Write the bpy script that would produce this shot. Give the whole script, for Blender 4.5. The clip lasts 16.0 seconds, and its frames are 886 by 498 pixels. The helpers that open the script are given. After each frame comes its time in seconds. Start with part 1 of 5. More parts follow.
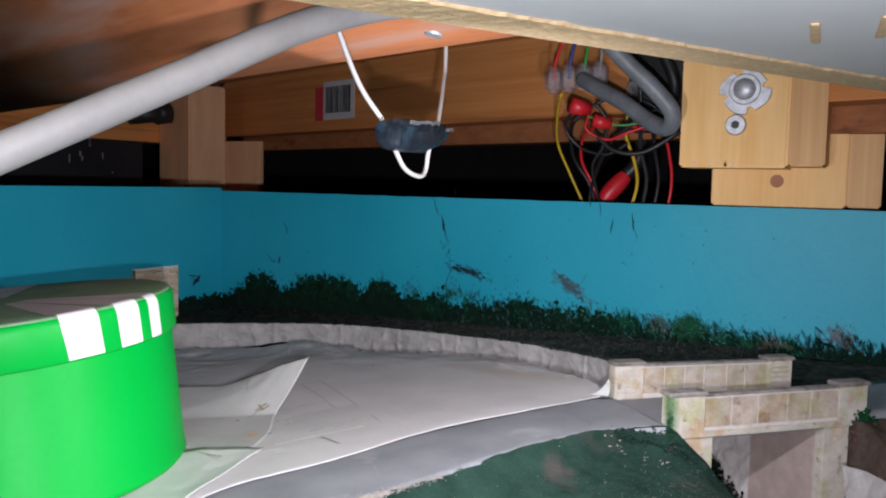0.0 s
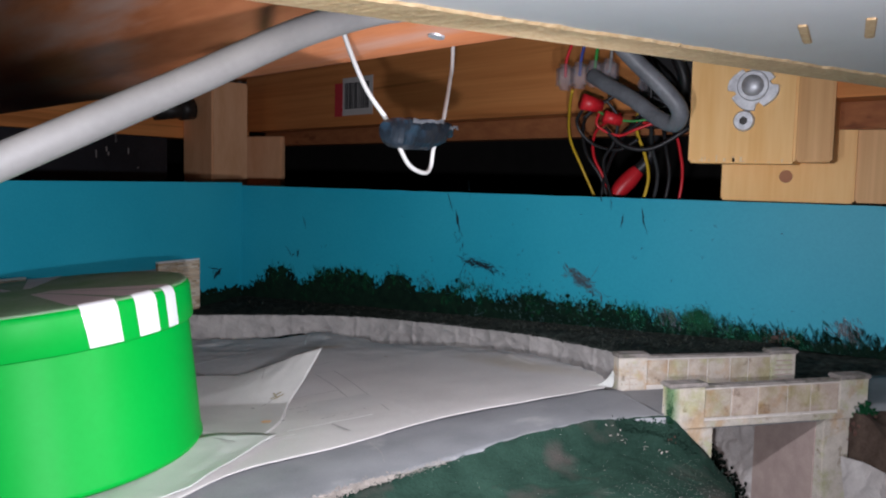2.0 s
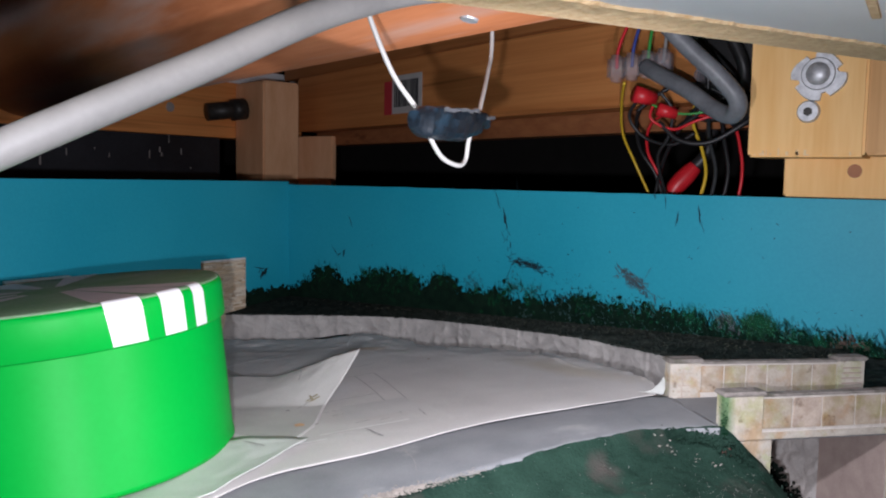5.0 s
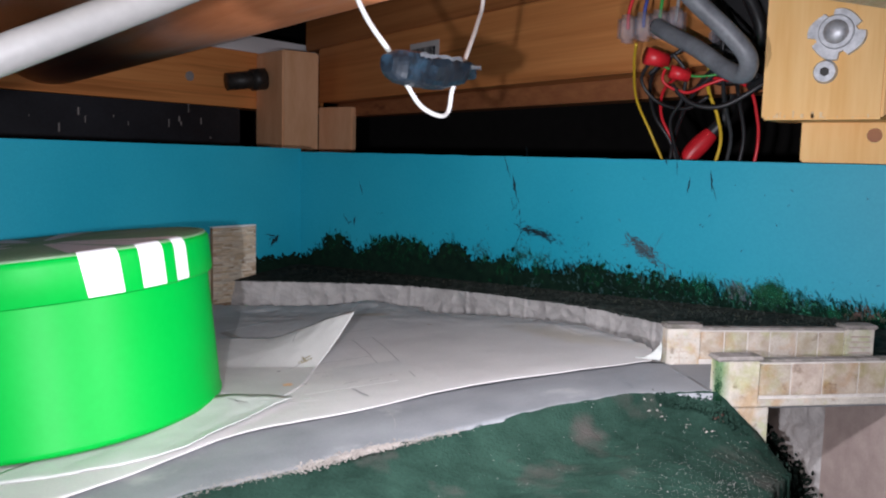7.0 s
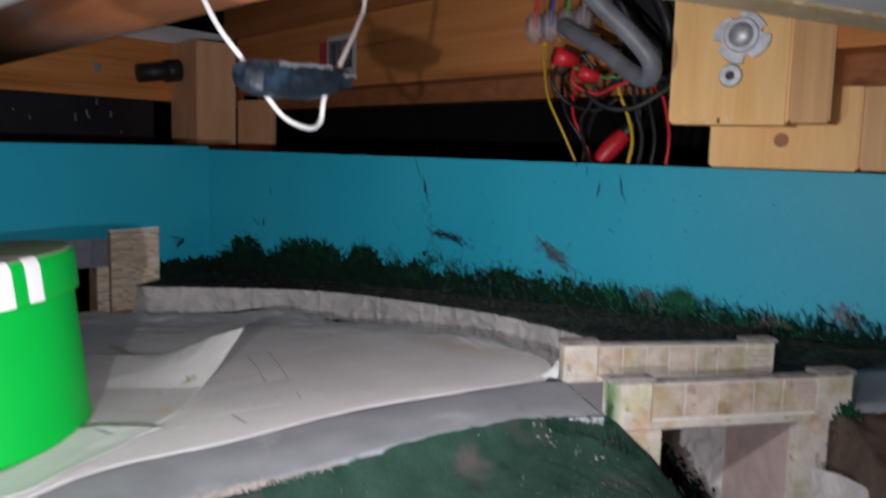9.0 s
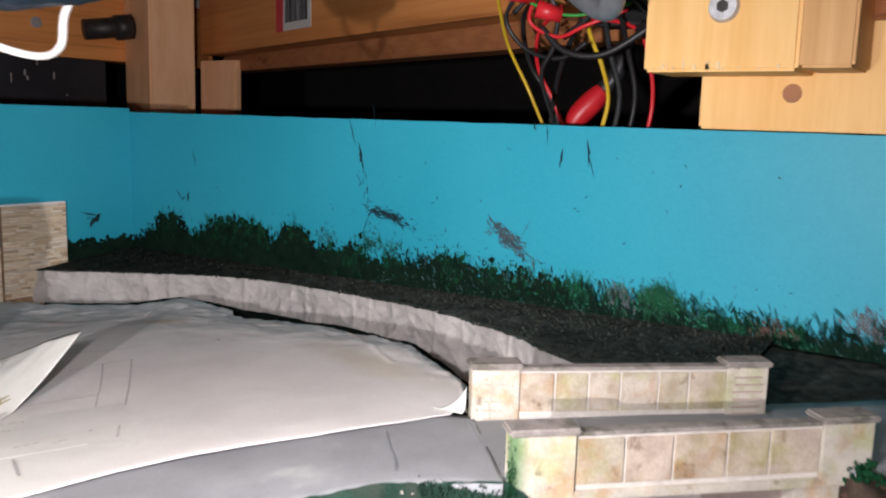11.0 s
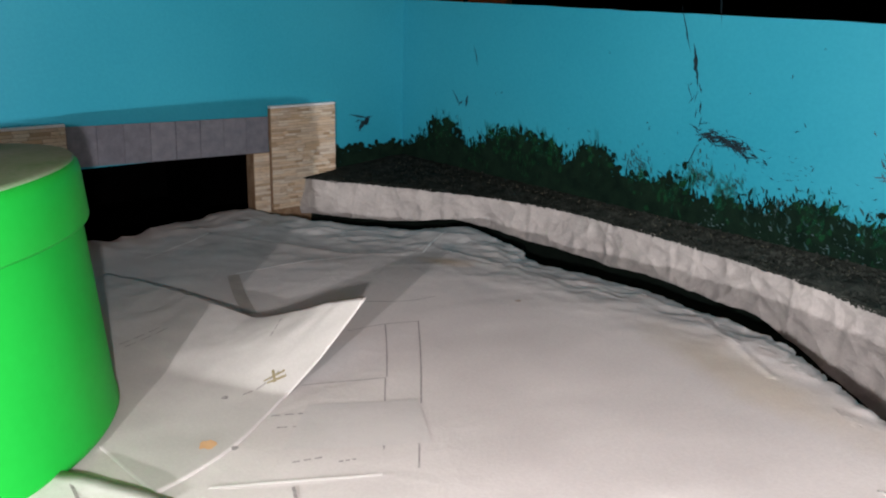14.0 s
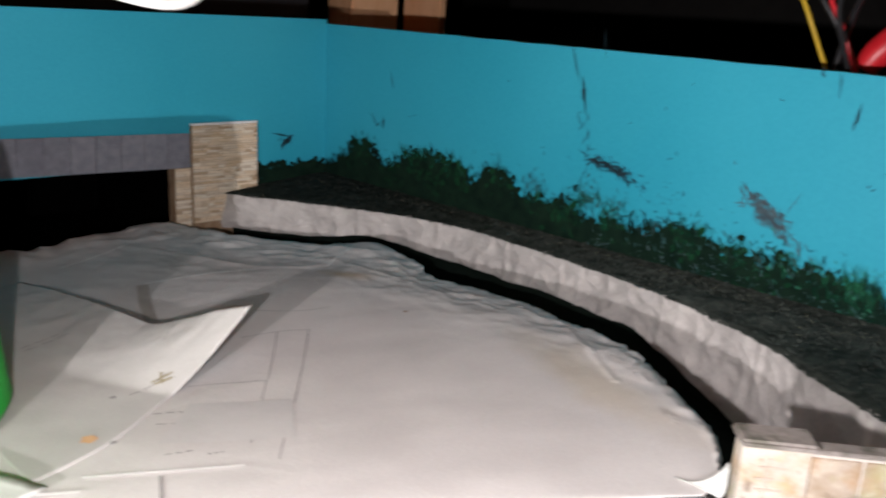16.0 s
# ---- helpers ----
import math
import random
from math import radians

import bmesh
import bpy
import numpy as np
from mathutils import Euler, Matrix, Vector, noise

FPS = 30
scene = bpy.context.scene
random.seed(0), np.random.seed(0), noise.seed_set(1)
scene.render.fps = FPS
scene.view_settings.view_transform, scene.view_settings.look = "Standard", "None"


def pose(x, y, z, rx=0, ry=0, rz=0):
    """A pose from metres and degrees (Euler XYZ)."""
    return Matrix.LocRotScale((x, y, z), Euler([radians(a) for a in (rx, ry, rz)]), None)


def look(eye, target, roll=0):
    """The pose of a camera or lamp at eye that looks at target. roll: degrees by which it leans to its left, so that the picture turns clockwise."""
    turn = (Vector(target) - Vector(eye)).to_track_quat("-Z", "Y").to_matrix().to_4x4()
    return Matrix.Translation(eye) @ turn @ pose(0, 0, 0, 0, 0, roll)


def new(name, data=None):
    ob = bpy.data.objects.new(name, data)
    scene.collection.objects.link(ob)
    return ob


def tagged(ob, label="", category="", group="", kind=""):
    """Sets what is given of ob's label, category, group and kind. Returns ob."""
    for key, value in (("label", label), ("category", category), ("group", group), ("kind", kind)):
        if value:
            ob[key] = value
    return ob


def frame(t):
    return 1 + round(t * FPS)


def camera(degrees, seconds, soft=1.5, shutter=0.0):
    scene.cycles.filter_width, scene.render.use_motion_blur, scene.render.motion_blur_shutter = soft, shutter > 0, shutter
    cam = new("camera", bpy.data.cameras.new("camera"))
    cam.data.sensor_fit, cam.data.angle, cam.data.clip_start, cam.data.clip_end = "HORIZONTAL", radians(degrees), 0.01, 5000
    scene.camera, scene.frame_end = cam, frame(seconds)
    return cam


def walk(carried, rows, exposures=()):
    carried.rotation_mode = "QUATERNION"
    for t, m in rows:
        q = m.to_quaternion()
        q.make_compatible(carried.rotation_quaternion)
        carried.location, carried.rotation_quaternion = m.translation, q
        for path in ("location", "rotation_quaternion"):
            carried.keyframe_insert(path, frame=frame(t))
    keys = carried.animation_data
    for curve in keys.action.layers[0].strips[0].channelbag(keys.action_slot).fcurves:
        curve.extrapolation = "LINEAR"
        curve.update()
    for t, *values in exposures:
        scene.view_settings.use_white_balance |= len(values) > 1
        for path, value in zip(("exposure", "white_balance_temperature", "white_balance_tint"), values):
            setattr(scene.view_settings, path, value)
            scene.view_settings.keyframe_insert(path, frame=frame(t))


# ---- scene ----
cam = camera(55.5, 16.0, soft=2.1, shutter=0.5)
PATH = [
    (0, (0.004, -0.016, 0.253), (-0.931, 1.745, 0.099), 1.3),
    (0.5, (0.01, -0.021, 0.254), (-0.923, 1.74, 0.089), 1.1),
    (1, (0.015, -0.021, 0.254), (-0.949, 1.724, 0.091), 1.0),
    (1.5, (0.013, -0.023, 0.253), (-0.969, 1.711, 0.089), 1.2),
    (2, (0.015, -0.021, 0.254), (-0.972, 1.71, 0.084), 1.3),
    (2.5, (0.015, -0.02, 0.254), (-1.006, 1.69, 0.072), 1.1),
    (3, (0.015, -0.026, 0.251), (-1.069, 1.645, 0.072), 0.9),
    (3.5, (0.023, -0.016, 0.251), (-1.089, 1.638, 0.085), 0.8),
    (3.7, (0.019, -0.007, 0.252), (-1.09, 1.648, 0.069), 0.6),
    (5.8, (0.014, 0.0, 0.248), (-1.105, 1.649, 0.085), 1.6),
    (6, (0.016, 0.006, 0.246), (-1.118, 1.644, 0.069), 1.5),
    (6.5, (0.02, 0.018, 0.241), (-1.139, 1.636, 0.045), 1.5),
    (7, (0.025, 0.013, 0.242), (-1.152, 1.616, 0.029), 1.5),
    (7.5, (0.03, 0.023, 0.245), (-1.163, 1.616, 0.047), 1.4),
    (8, (0.033, 0.03, 0.247), (-1.163, 1.621, 0.053), 1.3),
    (8.5, (0.037, 0.026, 0.259), (-1.15, 1.625, 0.068), 1.0),
    (9, (0.032, 0.04, 0.251), (-1.037, 1.713, 0.01), 1.6),
    (9.2, (0.036, 0.038, 0.239), (-1.011, 1.721, -0.03), 1.5),
    (11.3, (0.017, 0.16, 0.246), (-1.156, 1.747, -0.077), 1.8),
    (11.5, (0.007, 0.174, 0.245), (-1.218, 1.699, -0.171), 1.4),
    (12, (-0.018, 0.191, 0.25), (-1.266, 1.65, -0.311), 1.8),
    (12.5, (-0.021, 0.189, 0.25), (-1.256, 1.63, -0.381), 2.1),
    (13, (-0.026, 0.183, 0.253), (-1.41, 1.488, -0.363), 1.0),
    (13.5, (-0.044, 0.178, 0.252), (-1.49, 1.42, -0.354), 1.1),
    (14, (-0.054, 0.173, 0.252), (-1.525, 1.39, -0.346), 1.7),
    (14.5, (-0.04, 0.178, 0.252), (-1.507, 1.397, -0.348), 1.9),
    (15, (-0.042, 0.173, 0.259), (-1.525, 1.373, -0.342), 1.8),
    (15.5, (-0.037, 0.174, 0.261), (-1.527, 1.37, -0.331), 2.0),
    (16, (-0.026, 0.178, 0.257), (-1.442, 1.479, -0.295), 3.4),
]
walk(cam, [(t, look(eye, target, roll)) for t, eye, target, roll in PATH],
     [(0.0, 0.0, 6000, 10), (0.5, -0.12, 6000, 10), (2.5, -0.19, 6000, 10), (3.0, -0.13, 6000, 10), (3.5, -0.19, 6000, 10), (6.0, 0.08, 6000, 10), (6.5, 0.15, 6000, 10), (8.2, 0.3, 6000, 10), (8.7, 0.05, 6000, 10), (9.0, -0.25, 6100, 10), (9.2, 0.1, 6100, 10),
      (11.3, 0.74, 6550, 10), (12.2, 0.64, 6600, 10), (13.0, 0.63, 6600, 10), (16.0, 0.68, 6600, 10)])

# ---- light: a small hand torch held below and to the left of the lens ----
world = bpy.data.worlds.new("world")
scene.world = world
world.use_nodes = True
world.node_tree.nodes["Background"].inputs[0].default_value = (0.6, 0.7, 1.0, 1)
world.node_tree.nodes["Background"].inputs[1].default_value = 0.0015


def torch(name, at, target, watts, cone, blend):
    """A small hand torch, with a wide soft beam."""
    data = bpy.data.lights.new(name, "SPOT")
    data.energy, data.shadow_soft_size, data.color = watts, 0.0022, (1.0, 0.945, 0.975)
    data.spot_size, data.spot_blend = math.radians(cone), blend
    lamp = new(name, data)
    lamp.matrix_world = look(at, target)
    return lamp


torch("torch_lamp", (0.003, -0.006, 0.2345), (-0.165, 0.354, 0.268), 2.65, 176, 0.3)
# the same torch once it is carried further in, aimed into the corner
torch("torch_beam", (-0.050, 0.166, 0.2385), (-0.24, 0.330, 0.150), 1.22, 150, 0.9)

# ---- materials ----


def surface(name, low, high, scale=60.0, rough=0.6, bump=0.2, fine=900.0, metal=0.0, stretch=(1, 1, 1), spec=0.5, wear=None, wear_amount=0.62, wear_soft=0.06, turn=0.0):
    """A procedural surface: two colours mixed by noise at two scales, fine relief, and optional worn patches."""
    m = bpy.data.materials.new(name)
    m.use_nodes = True
    n, l = m.node_tree.nodes, m.node_tree.links
    b = n["Principled BSDF"]
    tc, mp = n.new("ShaderNodeTexCoord"), n.new("ShaderNodeMapping")
    mp.inputs["Scale"].default_value = stretch
    if turn:
        vr = n.new("ShaderNodeVectorRotate")
        vr.rotation_type = "Z_AXIS"
        vr.inputs["Angle"].default_value = turn
        l.new(tc.outputs["Object"], vr.inputs["Vector"])
        l.new(vr.outputs["Vector"], mp.inputs["Vector"])
    else:
        l.new(tc.outputs["Object"], mp.inputs["Vector"])
    big, small = n.new("ShaderNodeTexNoise"), n.new("ShaderNodeTexNoise")
    for t, s in ((big, scale), (small, fine)):
        l.new(mp.outputs["Vector"], t.inputs["Vector"])
        t.inputs["Scale"].default_value, t.inputs["Detail"].default_value = s, 5.0
    add = n.new("ShaderNodeMath")
    add.operation = "MULTIPLY_ADD"
    l.new(small.outputs["Fac"], add.inputs[0])
    add.inputs[1].default_value = 0.45
    l.new(big.outputs["Fac"], add.inputs[2])
    ramp = n.new("ShaderNodeValToRGB")
    ramp.color_ramp.elements[0].position, ramp.color_ramp.elements[1].position = 0.5, 0.95
    ramp.color_ramp.elements[0].color, ramp.color_ramp.elements[1].color = (*low, 1), (*high, 1)
    l.new(add.outputs[0], ramp.inputs[0])
    colour = ramp.outputs[0]
    if wear:
        w = n.new("ShaderNodeTexNoise")
        l.new(mp.outputs["Vector"], w.inputs["Vector"])
        w.inputs["Scale"].default_value, w.inputs["Detail"].default_value = scale * 0.7, 8.0
        r2 = n.new("ShaderNodeValToRGB")
        r2.color_ramp.elements[0].position, r2.color_ramp.elements[1].position = wear_amount, wear_amount + wear_soft
        l.new(w.outputs["Fac"], r2.inputs[0])
        mix = n.new("ShaderNodeMix")
        mix.data_type = "RGBA"
        l.new(r2.outputs[0], mix.inputs[0])
        l.new(colour, mix.inputs[6])
        mix.inputs[7].default_value = (*wear, 1)
        colour = mix.outputs[2]
    l.new(colour, b.inputs["Base Color"])
    b.inputs["Roughness"].default_value, b.inputs["Metallic"].default_value = rough, metal
    b.inputs["Specular IOR Level"].default_value = spec
    if bump:
        bp = n.new("ShaderNodeBump")
        bp.inputs["Strength"].default_value, bp.inputs["Distance"].default_value = bump, 0.001
        l.new(add.outputs[0], bp.inputs["Height"])
        l.new(bp.outputs[0], b.inputs["Normal"])
    return m


def wood(name, low, high, along=0, rough=0.55, spec=0.4, turn=0.0):
    s = [1.0, 1.0, 1.0]
    s[along] = 0.025
    dark = tuple(c * 0.72 for c in low)
    return surface(name, low, high, 190, rough, 0.08, 700, stretch=s, spec=spec, wear=dark, wear_amount=0.60, wear_soft=0.10, turn=turn)


BLUE = surface("blue_board_paint", (0.018, 0.320, 0.440), (0.034, 0.380, 0.505), 9, 0.5, 0.08, 700, spec=0.35)
PAPER = surface("lining_paper", (0.54, 0.515, 0.50), (0.66, 0.635, 0.615), 22, 0.7, 0.1, 1300, spec=0.3, wear=(0.56, 0.51, 0.45), wear_amount=0.66, wear_soft=0.16)
PAPER_OLD = surface("crumpled_paper", (0.40, 0.375, 0.36), (0.57, 0.54, 0.51), 70, 0.75, 0.25, 900, spec=0.25)
FLAP = surface("thin_paper", (0.52, 0.53, 0.50), (0.62, 0.63, 0.60), 30, 0.65, 0.08, 1300, spec=0.3)
ROAD = surface("grey_road_paint", (0.185, 0.19, 0.20), (0.26, 0.265, 0.275), 45, 0.7, 0.25, 1500, spec=0.3, wear=(0.40, 0.395, 0.39), wear_amount=0.62, wear_soft=0.12)
PLASTER = surface("plaster_crumb", (0.20, 0.175, 0.155), (0.36, 0.32, 0.285), 200, 0.9, 0.4, 1500)
GRASS = surface("painted_green_ground", (0.006, 0.019, 0.013), (0.022, 0.052, 0.037), 55, 0.85, 0.8, 1100, spec=0.15, wear=(0.058, 0.050, 0.045), wear_amount=0.57, wear_soft=0.16)
SCATTER = surface("dark_scatter", (0.017, 0.022, 0.019), (0.062, 0.071, 0.062), 240, 0.95, 0.9, 2200, spec=0.03)
EARTH = surface("brown_earth", (0.035, 0.024, 0.018), (0.095, 0.070, 0.055), 130, 0.95, 0.8, 1500, spec=0.1)
STONE = surface("pale_stone_card", (0.41, 0.37, 0.315), (0.57, 0.525, 0.46), 170, 0.8, 0.2, 1200, spec=0.25, wear=(0.46, 0.45, 0.33), wear_amount=0.63)
CAPSTONE = surface("grey_cap_card", (0.19, 0.17, 0.155), (0.32, 0.285, 0.26), 260, 0.85, 0.2, 1200)
PINK = surface("brown_pink_card", (0.34, 0.26, 0.23), (0.44, 0.35, 0.31), 140, 0.85, 0.2, 1400)
FLECK = surface("pale_fleck", (0.26, 0.23, 0.22), (0.46, 0.42, 0.40), 300, 0.9, 0.0, 900)
TAN = surface("tan_printed_joint", (0.40, 0.33, 0.27), (0.50, 0.42, 0.35), 140, 0.85, 0.1, 1400)
SLATE = surface("slate_grey_card", (0.16, 0.16, 0.19), (0.22, 0.22, 0.25), 260, 0.7, 0.12, 1500)
GREEN = surface("green_tin_enamel", (0.006, 0.38, 0.034), (0.010, 0.43, 0.046), 14, 0.46, 0.02, 400, spec=0.22)
WHITE_ENAMEL = surface("white_tin_enamel", (0.80, 0.80, 0.80), (0.86, 0.86, 0.86), 14, 0.22, 0.0, 400)
CARTON = surface("pinkish_lid_print", (0.55, 0.45, 0.45), (0.68, 0.58, 0.57), 60, 0.4, 0.0, 600)
PINE = surface("pine", (0.85, 0.48, 0.155), (0.96, 0.62, 0.26), 90, 0.55, 0.06, 500, stretch=(1, 1, 0.08), spec=0.35, wear=(0.62, 0.34, 0.12), wear_amount=0.70)
PINE_PALE = surface("pine_planed", (0.80, 0.43, 0.22), (0.92, 0.56, 0.32), 60, 0.6, 0.05, 500, stretch=(1, 1, 0.2), spec=0.3)
PINE_END = wood("pine_orange", (0.60, 0.32, 0.11), (0.76, 0.45, 0.19), 2)
PINE_X = wood("pine_along", (0.56, 0.20, 0.055), (0.72, 0.30, 0.095), 0, turn=0.356)
PINE_Y = wood("pine_across", (0.72, 0.26, 0.07), (0.88, 0.38, 0.12), 1)
PINE_MID = wood("pine_brown", (0.40, 0.145, 0.042), (0.54, 0.22, 0.072), 0, turn=0.356)
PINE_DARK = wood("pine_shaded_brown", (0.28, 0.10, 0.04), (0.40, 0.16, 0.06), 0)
VARNISH = surface("varnished_beam", (0.29, 0.098, 0.036), (0.43, 0.165, 0.070), 60, 0.38, 0.10, 500, stretch=(0.12, 1, 1), spec=0.45, turn=0.336, wear=(0.36, 0.25, 0.20), wear_amount=0.52, wear_soft=0.16)
LAMINATE = surface("white_laminate", (0.86, 0.86, 0.87), (0.91, 0.91, 0.92), 30, 0.45, 0.05, 700, wear=(0.84, 0.82, 0.80), wear_amount=0.7)
CHIPBOARD = surface("raw_board_edge", (0.74, 0.48, 0.23), (0.93, 0.72, 0.44), 420, 0.85, 0.7, 1600)
LOOP_PVC = surface("white_wire_sheath", (0.36, 0.35, 0.33), (0.44, 0.43, 0.41), 60, 0.45, 0.03, 500)
WHITE_PVC = surface("white_cable_sheath", (0.245, 0.238, 0.230), (0.30, 0.290, 0.280), 60, 0.45, 0.03, 500)
GREY_PVC = surface("grey_cable_sheath", (0.11, 0.115, 0.125), (0.19, 0.20, 0.215), 90, 0.5, 0.05, 600)
BLACK_PVC = surface("black_wire_sheath", (0.010, 0.010, 0.011), (0.022, 0.022, 0.024), 90, 0.45, 0.03, 600)
RED_PVC = surface("red_wire_sheath", (0.55, 0.012, 0.02), (0.68, 0.025, 0.035), 90, 0.4, 0.03, 600)
YELLOW_PVC = surface("yellow_wire_sheath", (0.62, 0.40, 0.02), (0.75, 0.50, 0.04), 90, 0.4, 0.03, 600)
GREEN_PVC = surface("green_wire_sheath", (0.03, 0.25, 0.04), (0.05, 0.32, 0.06), 90, 0.4, 0.03, 600)
BLUE_PVC = surface("blue_wire_sheath", (0.03, 0.05, 0.25), (0.05, 0.08, 0.32), 90, 0.4, 0.03, 600)
NAVY = surface("dark_blue_plastic", (0.003, 0.005, 0.008), (0.008, 0.014, 0.021), 120, 0.42, 0.03, 900, wear=(0.012, 0.026, 0.042), wear_amount=0.60, spec=0.3)
CLEAR = surface("milky_clear_plastic", (0.40, 0.37, 0.40), (0.54, 0.50, 0.54), 120, 0.3, 0.1, 900)
CLEAR.node_tree.nodes["Principled BSDF"].inputs["Alpha"].default_value = 0.30
ZINC = surface("zinc_plate", (0.44, 0.45, 0.47), (0.66, 0.67, 0.69), 320, 0.5, 0.12, 900, metal=0.55)
DARK_IRON = surface("dark_socket", (0.015, 0.013, 0.012), (0.04, 0.035, 0.03), 200, 0.5, 0.1, 900)
INK = surface("dark_ink", (0.012, 0.014, 0.016), (0.03, 0.034, 0.036), 300, 0.7, 0.0, 900)
PENCIL = surface("pencil_line", (0.22, 0.21, 0.21), (0.40, 0.38, 0.37), 800, 0.8, 0.0, 1500)
LEAF_DARK = surface("foliage_paint_dark", (0.003, 0.010, 0.007), (0.008, 0.022, 0.013), 200, 0.9, 0.2, 1200, spec=0.06)
LEAF_MID = surface("foliage_paint_mid", (0.004, 0.028, 0.012), (0.009, 0.055, 0.021), 200, 0.9, 0.2, 1200, spec=0.06)
LEAF_GREY = surface("foliage_paint_grey", (0.035, 0.075, 0.085), (0.08, 0.14, 0.15), 200, 0.7, 0.3, 1200)
LEAF_RUST = surface("foliage_paint_rust", (0.055, 0.024, 0.018), (0.10, 0.042, 0.030), 200, 0.7, 0.3, 1200)
SPECK = surface("straw_speck", (0.20, 0.19, 0.12), (0.36, 0.34, 0.24), 300, 0.9, 0.0, 900)
LABEL_WHITE = surface("label_paper", (0.55, 0.53, 0.52), (0.66, 0.64, 0.62), 100, 0.5, 0.0, 900)
LABEL_RED = surface("label_red", (0.55, 0.03, 0.05), (0.65, 0.05, 0.07), 100, 0.5, 0.0, 900)
TAPE = surface("brown_tape", (0.28, 0.20, 0.15), (0.40, 0.31, 0.24), 200, 0.5, 0.05, 900)
OLIVE = surface("olive_ink", (0.20, 0.17, 0.09), (0.30, 0.25, 0.14), 200, 0.7, 0.0, 900)
STRIP_BROWN = surface("strip_grey_brown", (0.34, 0.29, 0.25), (0.42, 0.37, 0.32), 200, 0.5, 0.05, 900)
RUST_SPOT = surface("orange_stain", (0.62, 0.36, 0.18), (0.70, 0.46, 0.26), 200, 0.7, 0.0, 900)
ROOM = surface("dark_room_boards", (0.020, 0.018, 0.017), (0.04, 0.036, 0.033), 6, 0.9, 0.1, 60)
BASE = surface("baseboard_ply", (0.05, 0.04, 0.03), (0.09, 0.07, 0.05), 30, 0.9, 0.2, 300)
LEAF_BRIGHT = surface("foliage_paint_bright", (0.006, 0.10, 0.06), (0.015, 0.20, 0.12), 200, 0.7, 0.2, 1200)
LEAF_PALE = surface("foliage_paint_pale", (0.13, 0.16, 0.18), (0.21, 0.23, 0.25), 200, 0.8, 0.1, 1200, spec=0.1)
LEAF_BUSH = surface("foliage_paint_bush", (0.014, 0.075, 0.036), (0.030, 0.13, 0.06), 200, 0.85, 0.1, 1200, spec=0.08)
for thin_paint, cover in ((LEAF_BUSH, 0.5), (LEAF_PALE, 0.45)):
    thin_paint.node_tree.nodes["Principled BSDF"].inputs["Alpha"].default_value = cover
SCUFF = surface("scraped_board", (0.005, 0.014, 0.020), (0.018, 0.040, 0.052), 300, 0.8, 0.0, 900, spec=0.2)
# near-black that stands in for shade in the tunnel and beside the pier
VOID = surface("shade_black", (0.002, 0.002, 0.002), (0.004, 0.004, 0.004), 100, 0.95, 0.0, 900, spec=0.0)
LEAF_TEAL = surface("foliage_paint_teal", (0.006, 0.035, 0.040), (0.018, 0.085, 0.085), 200, 0.7, 0.3, 1200)
THIN = surface("thin_loose_paper", (0.47, 0.458, 0.44), (0.57, 0.555, 0.535), 40, 0.7, 0.1, 1300, spec=0.2)
VELLUM = surface("tracing_paper", (0.50, 0.485, 0.475), (0.58, 0.56, 0.545), 60, 0.6, 0.05, 1300, spec=0.3)
PAPER_CUT = surface("cut_paper_edge", (0.80, 0.79, 0.77), (0.86, 0.85, 0.83), 60, 0.6, 0.0, 900)
# dark green trench paint, blackened further to stand for the shade down there
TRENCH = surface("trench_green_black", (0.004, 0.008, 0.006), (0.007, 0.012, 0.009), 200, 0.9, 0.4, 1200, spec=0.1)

LEAF_HAZE = surface("foliage_paint_thin", (0.010, 0.10, 0.05), (0.020, 0.16, 0.075), 200, 0.8, 0.1, 1200, spec=0.1)
LEAF_HAZE.node_tree.nodes["Principled BSDF"].inputs["Alpha"].default_value = 0.22
LEAF_SOFT = surface("foliage_paint_washed", (0.004, 0.020, 0.014), (0.010, 0.040, 0.026), 200, 0.85, 0.0, 1200, spec=0.06)
LEAF_SOFT.node_tree.nodes["Principled BSDF"].inputs["Alpha"].default_value = 0.45


def stain(m, centre, stretch, colour, strength):
    """Soft-edged discoloured patch round a place in the object's own coordinates."""
    n, l = m.node_tree.nodes, m.node_tree.links
    b = n["Principled BSDF"]
    old = b.inputs["Base Color"].links[0].from_socket
    tc, mp, ln = n.new("ShaderNodeTexCoord"), n.new("ShaderNodeMapping"), n.new("ShaderNodeVectorMath")
    mp.vector_type = "TEXTURE"
    mp.inputs["Location"].default_value, mp.inputs["Scale"].default_value = centre, (stretch[0], stretch[1], 1)
    mp.inputs["Rotation"].default_value = (0, 0, stretch[2])
    ln.operation = "LENGTH"
    l.new(tc.outputs["Object"], mp.inputs["Vector"])
    l.new(mp.outputs["Vector"], ln.inputs[0])
    nz, add, mr, mix = n.new("ShaderNodeTexNoise"), n.new("ShaderNodeMath"), n.new("ShaderNodeMapRange"), n.new("ShaderNodeMix")
    nz.inputs["Scale"].default_value, nz.inputs["Detail"].default_value = 70.0, 6.0
    l.new(tc.outputs["Object"], nz.inputs["Vector"])
    l.new(nz.outputs["Fac"], add.inputs[0])
    l.new(ln.outputs["Value"], add.inputs[1])
    mr.inputs["From Min"].default_value, mr.inputs["From Max"].default_value = 1.4, 0.7
    mr.inputs["To Max"].default_value = strength
    l.new(add.outputs[0], mr.inputs["Value"])
    mix.data_type, mix.blend_type = "RGBA", "MULTIPLY"
    l.new(mr.outputs[0], mix.inputs[0])
    l.new(old, mix.inputs[6])
    mix.inputs[7].default_value = (*colour, 1)
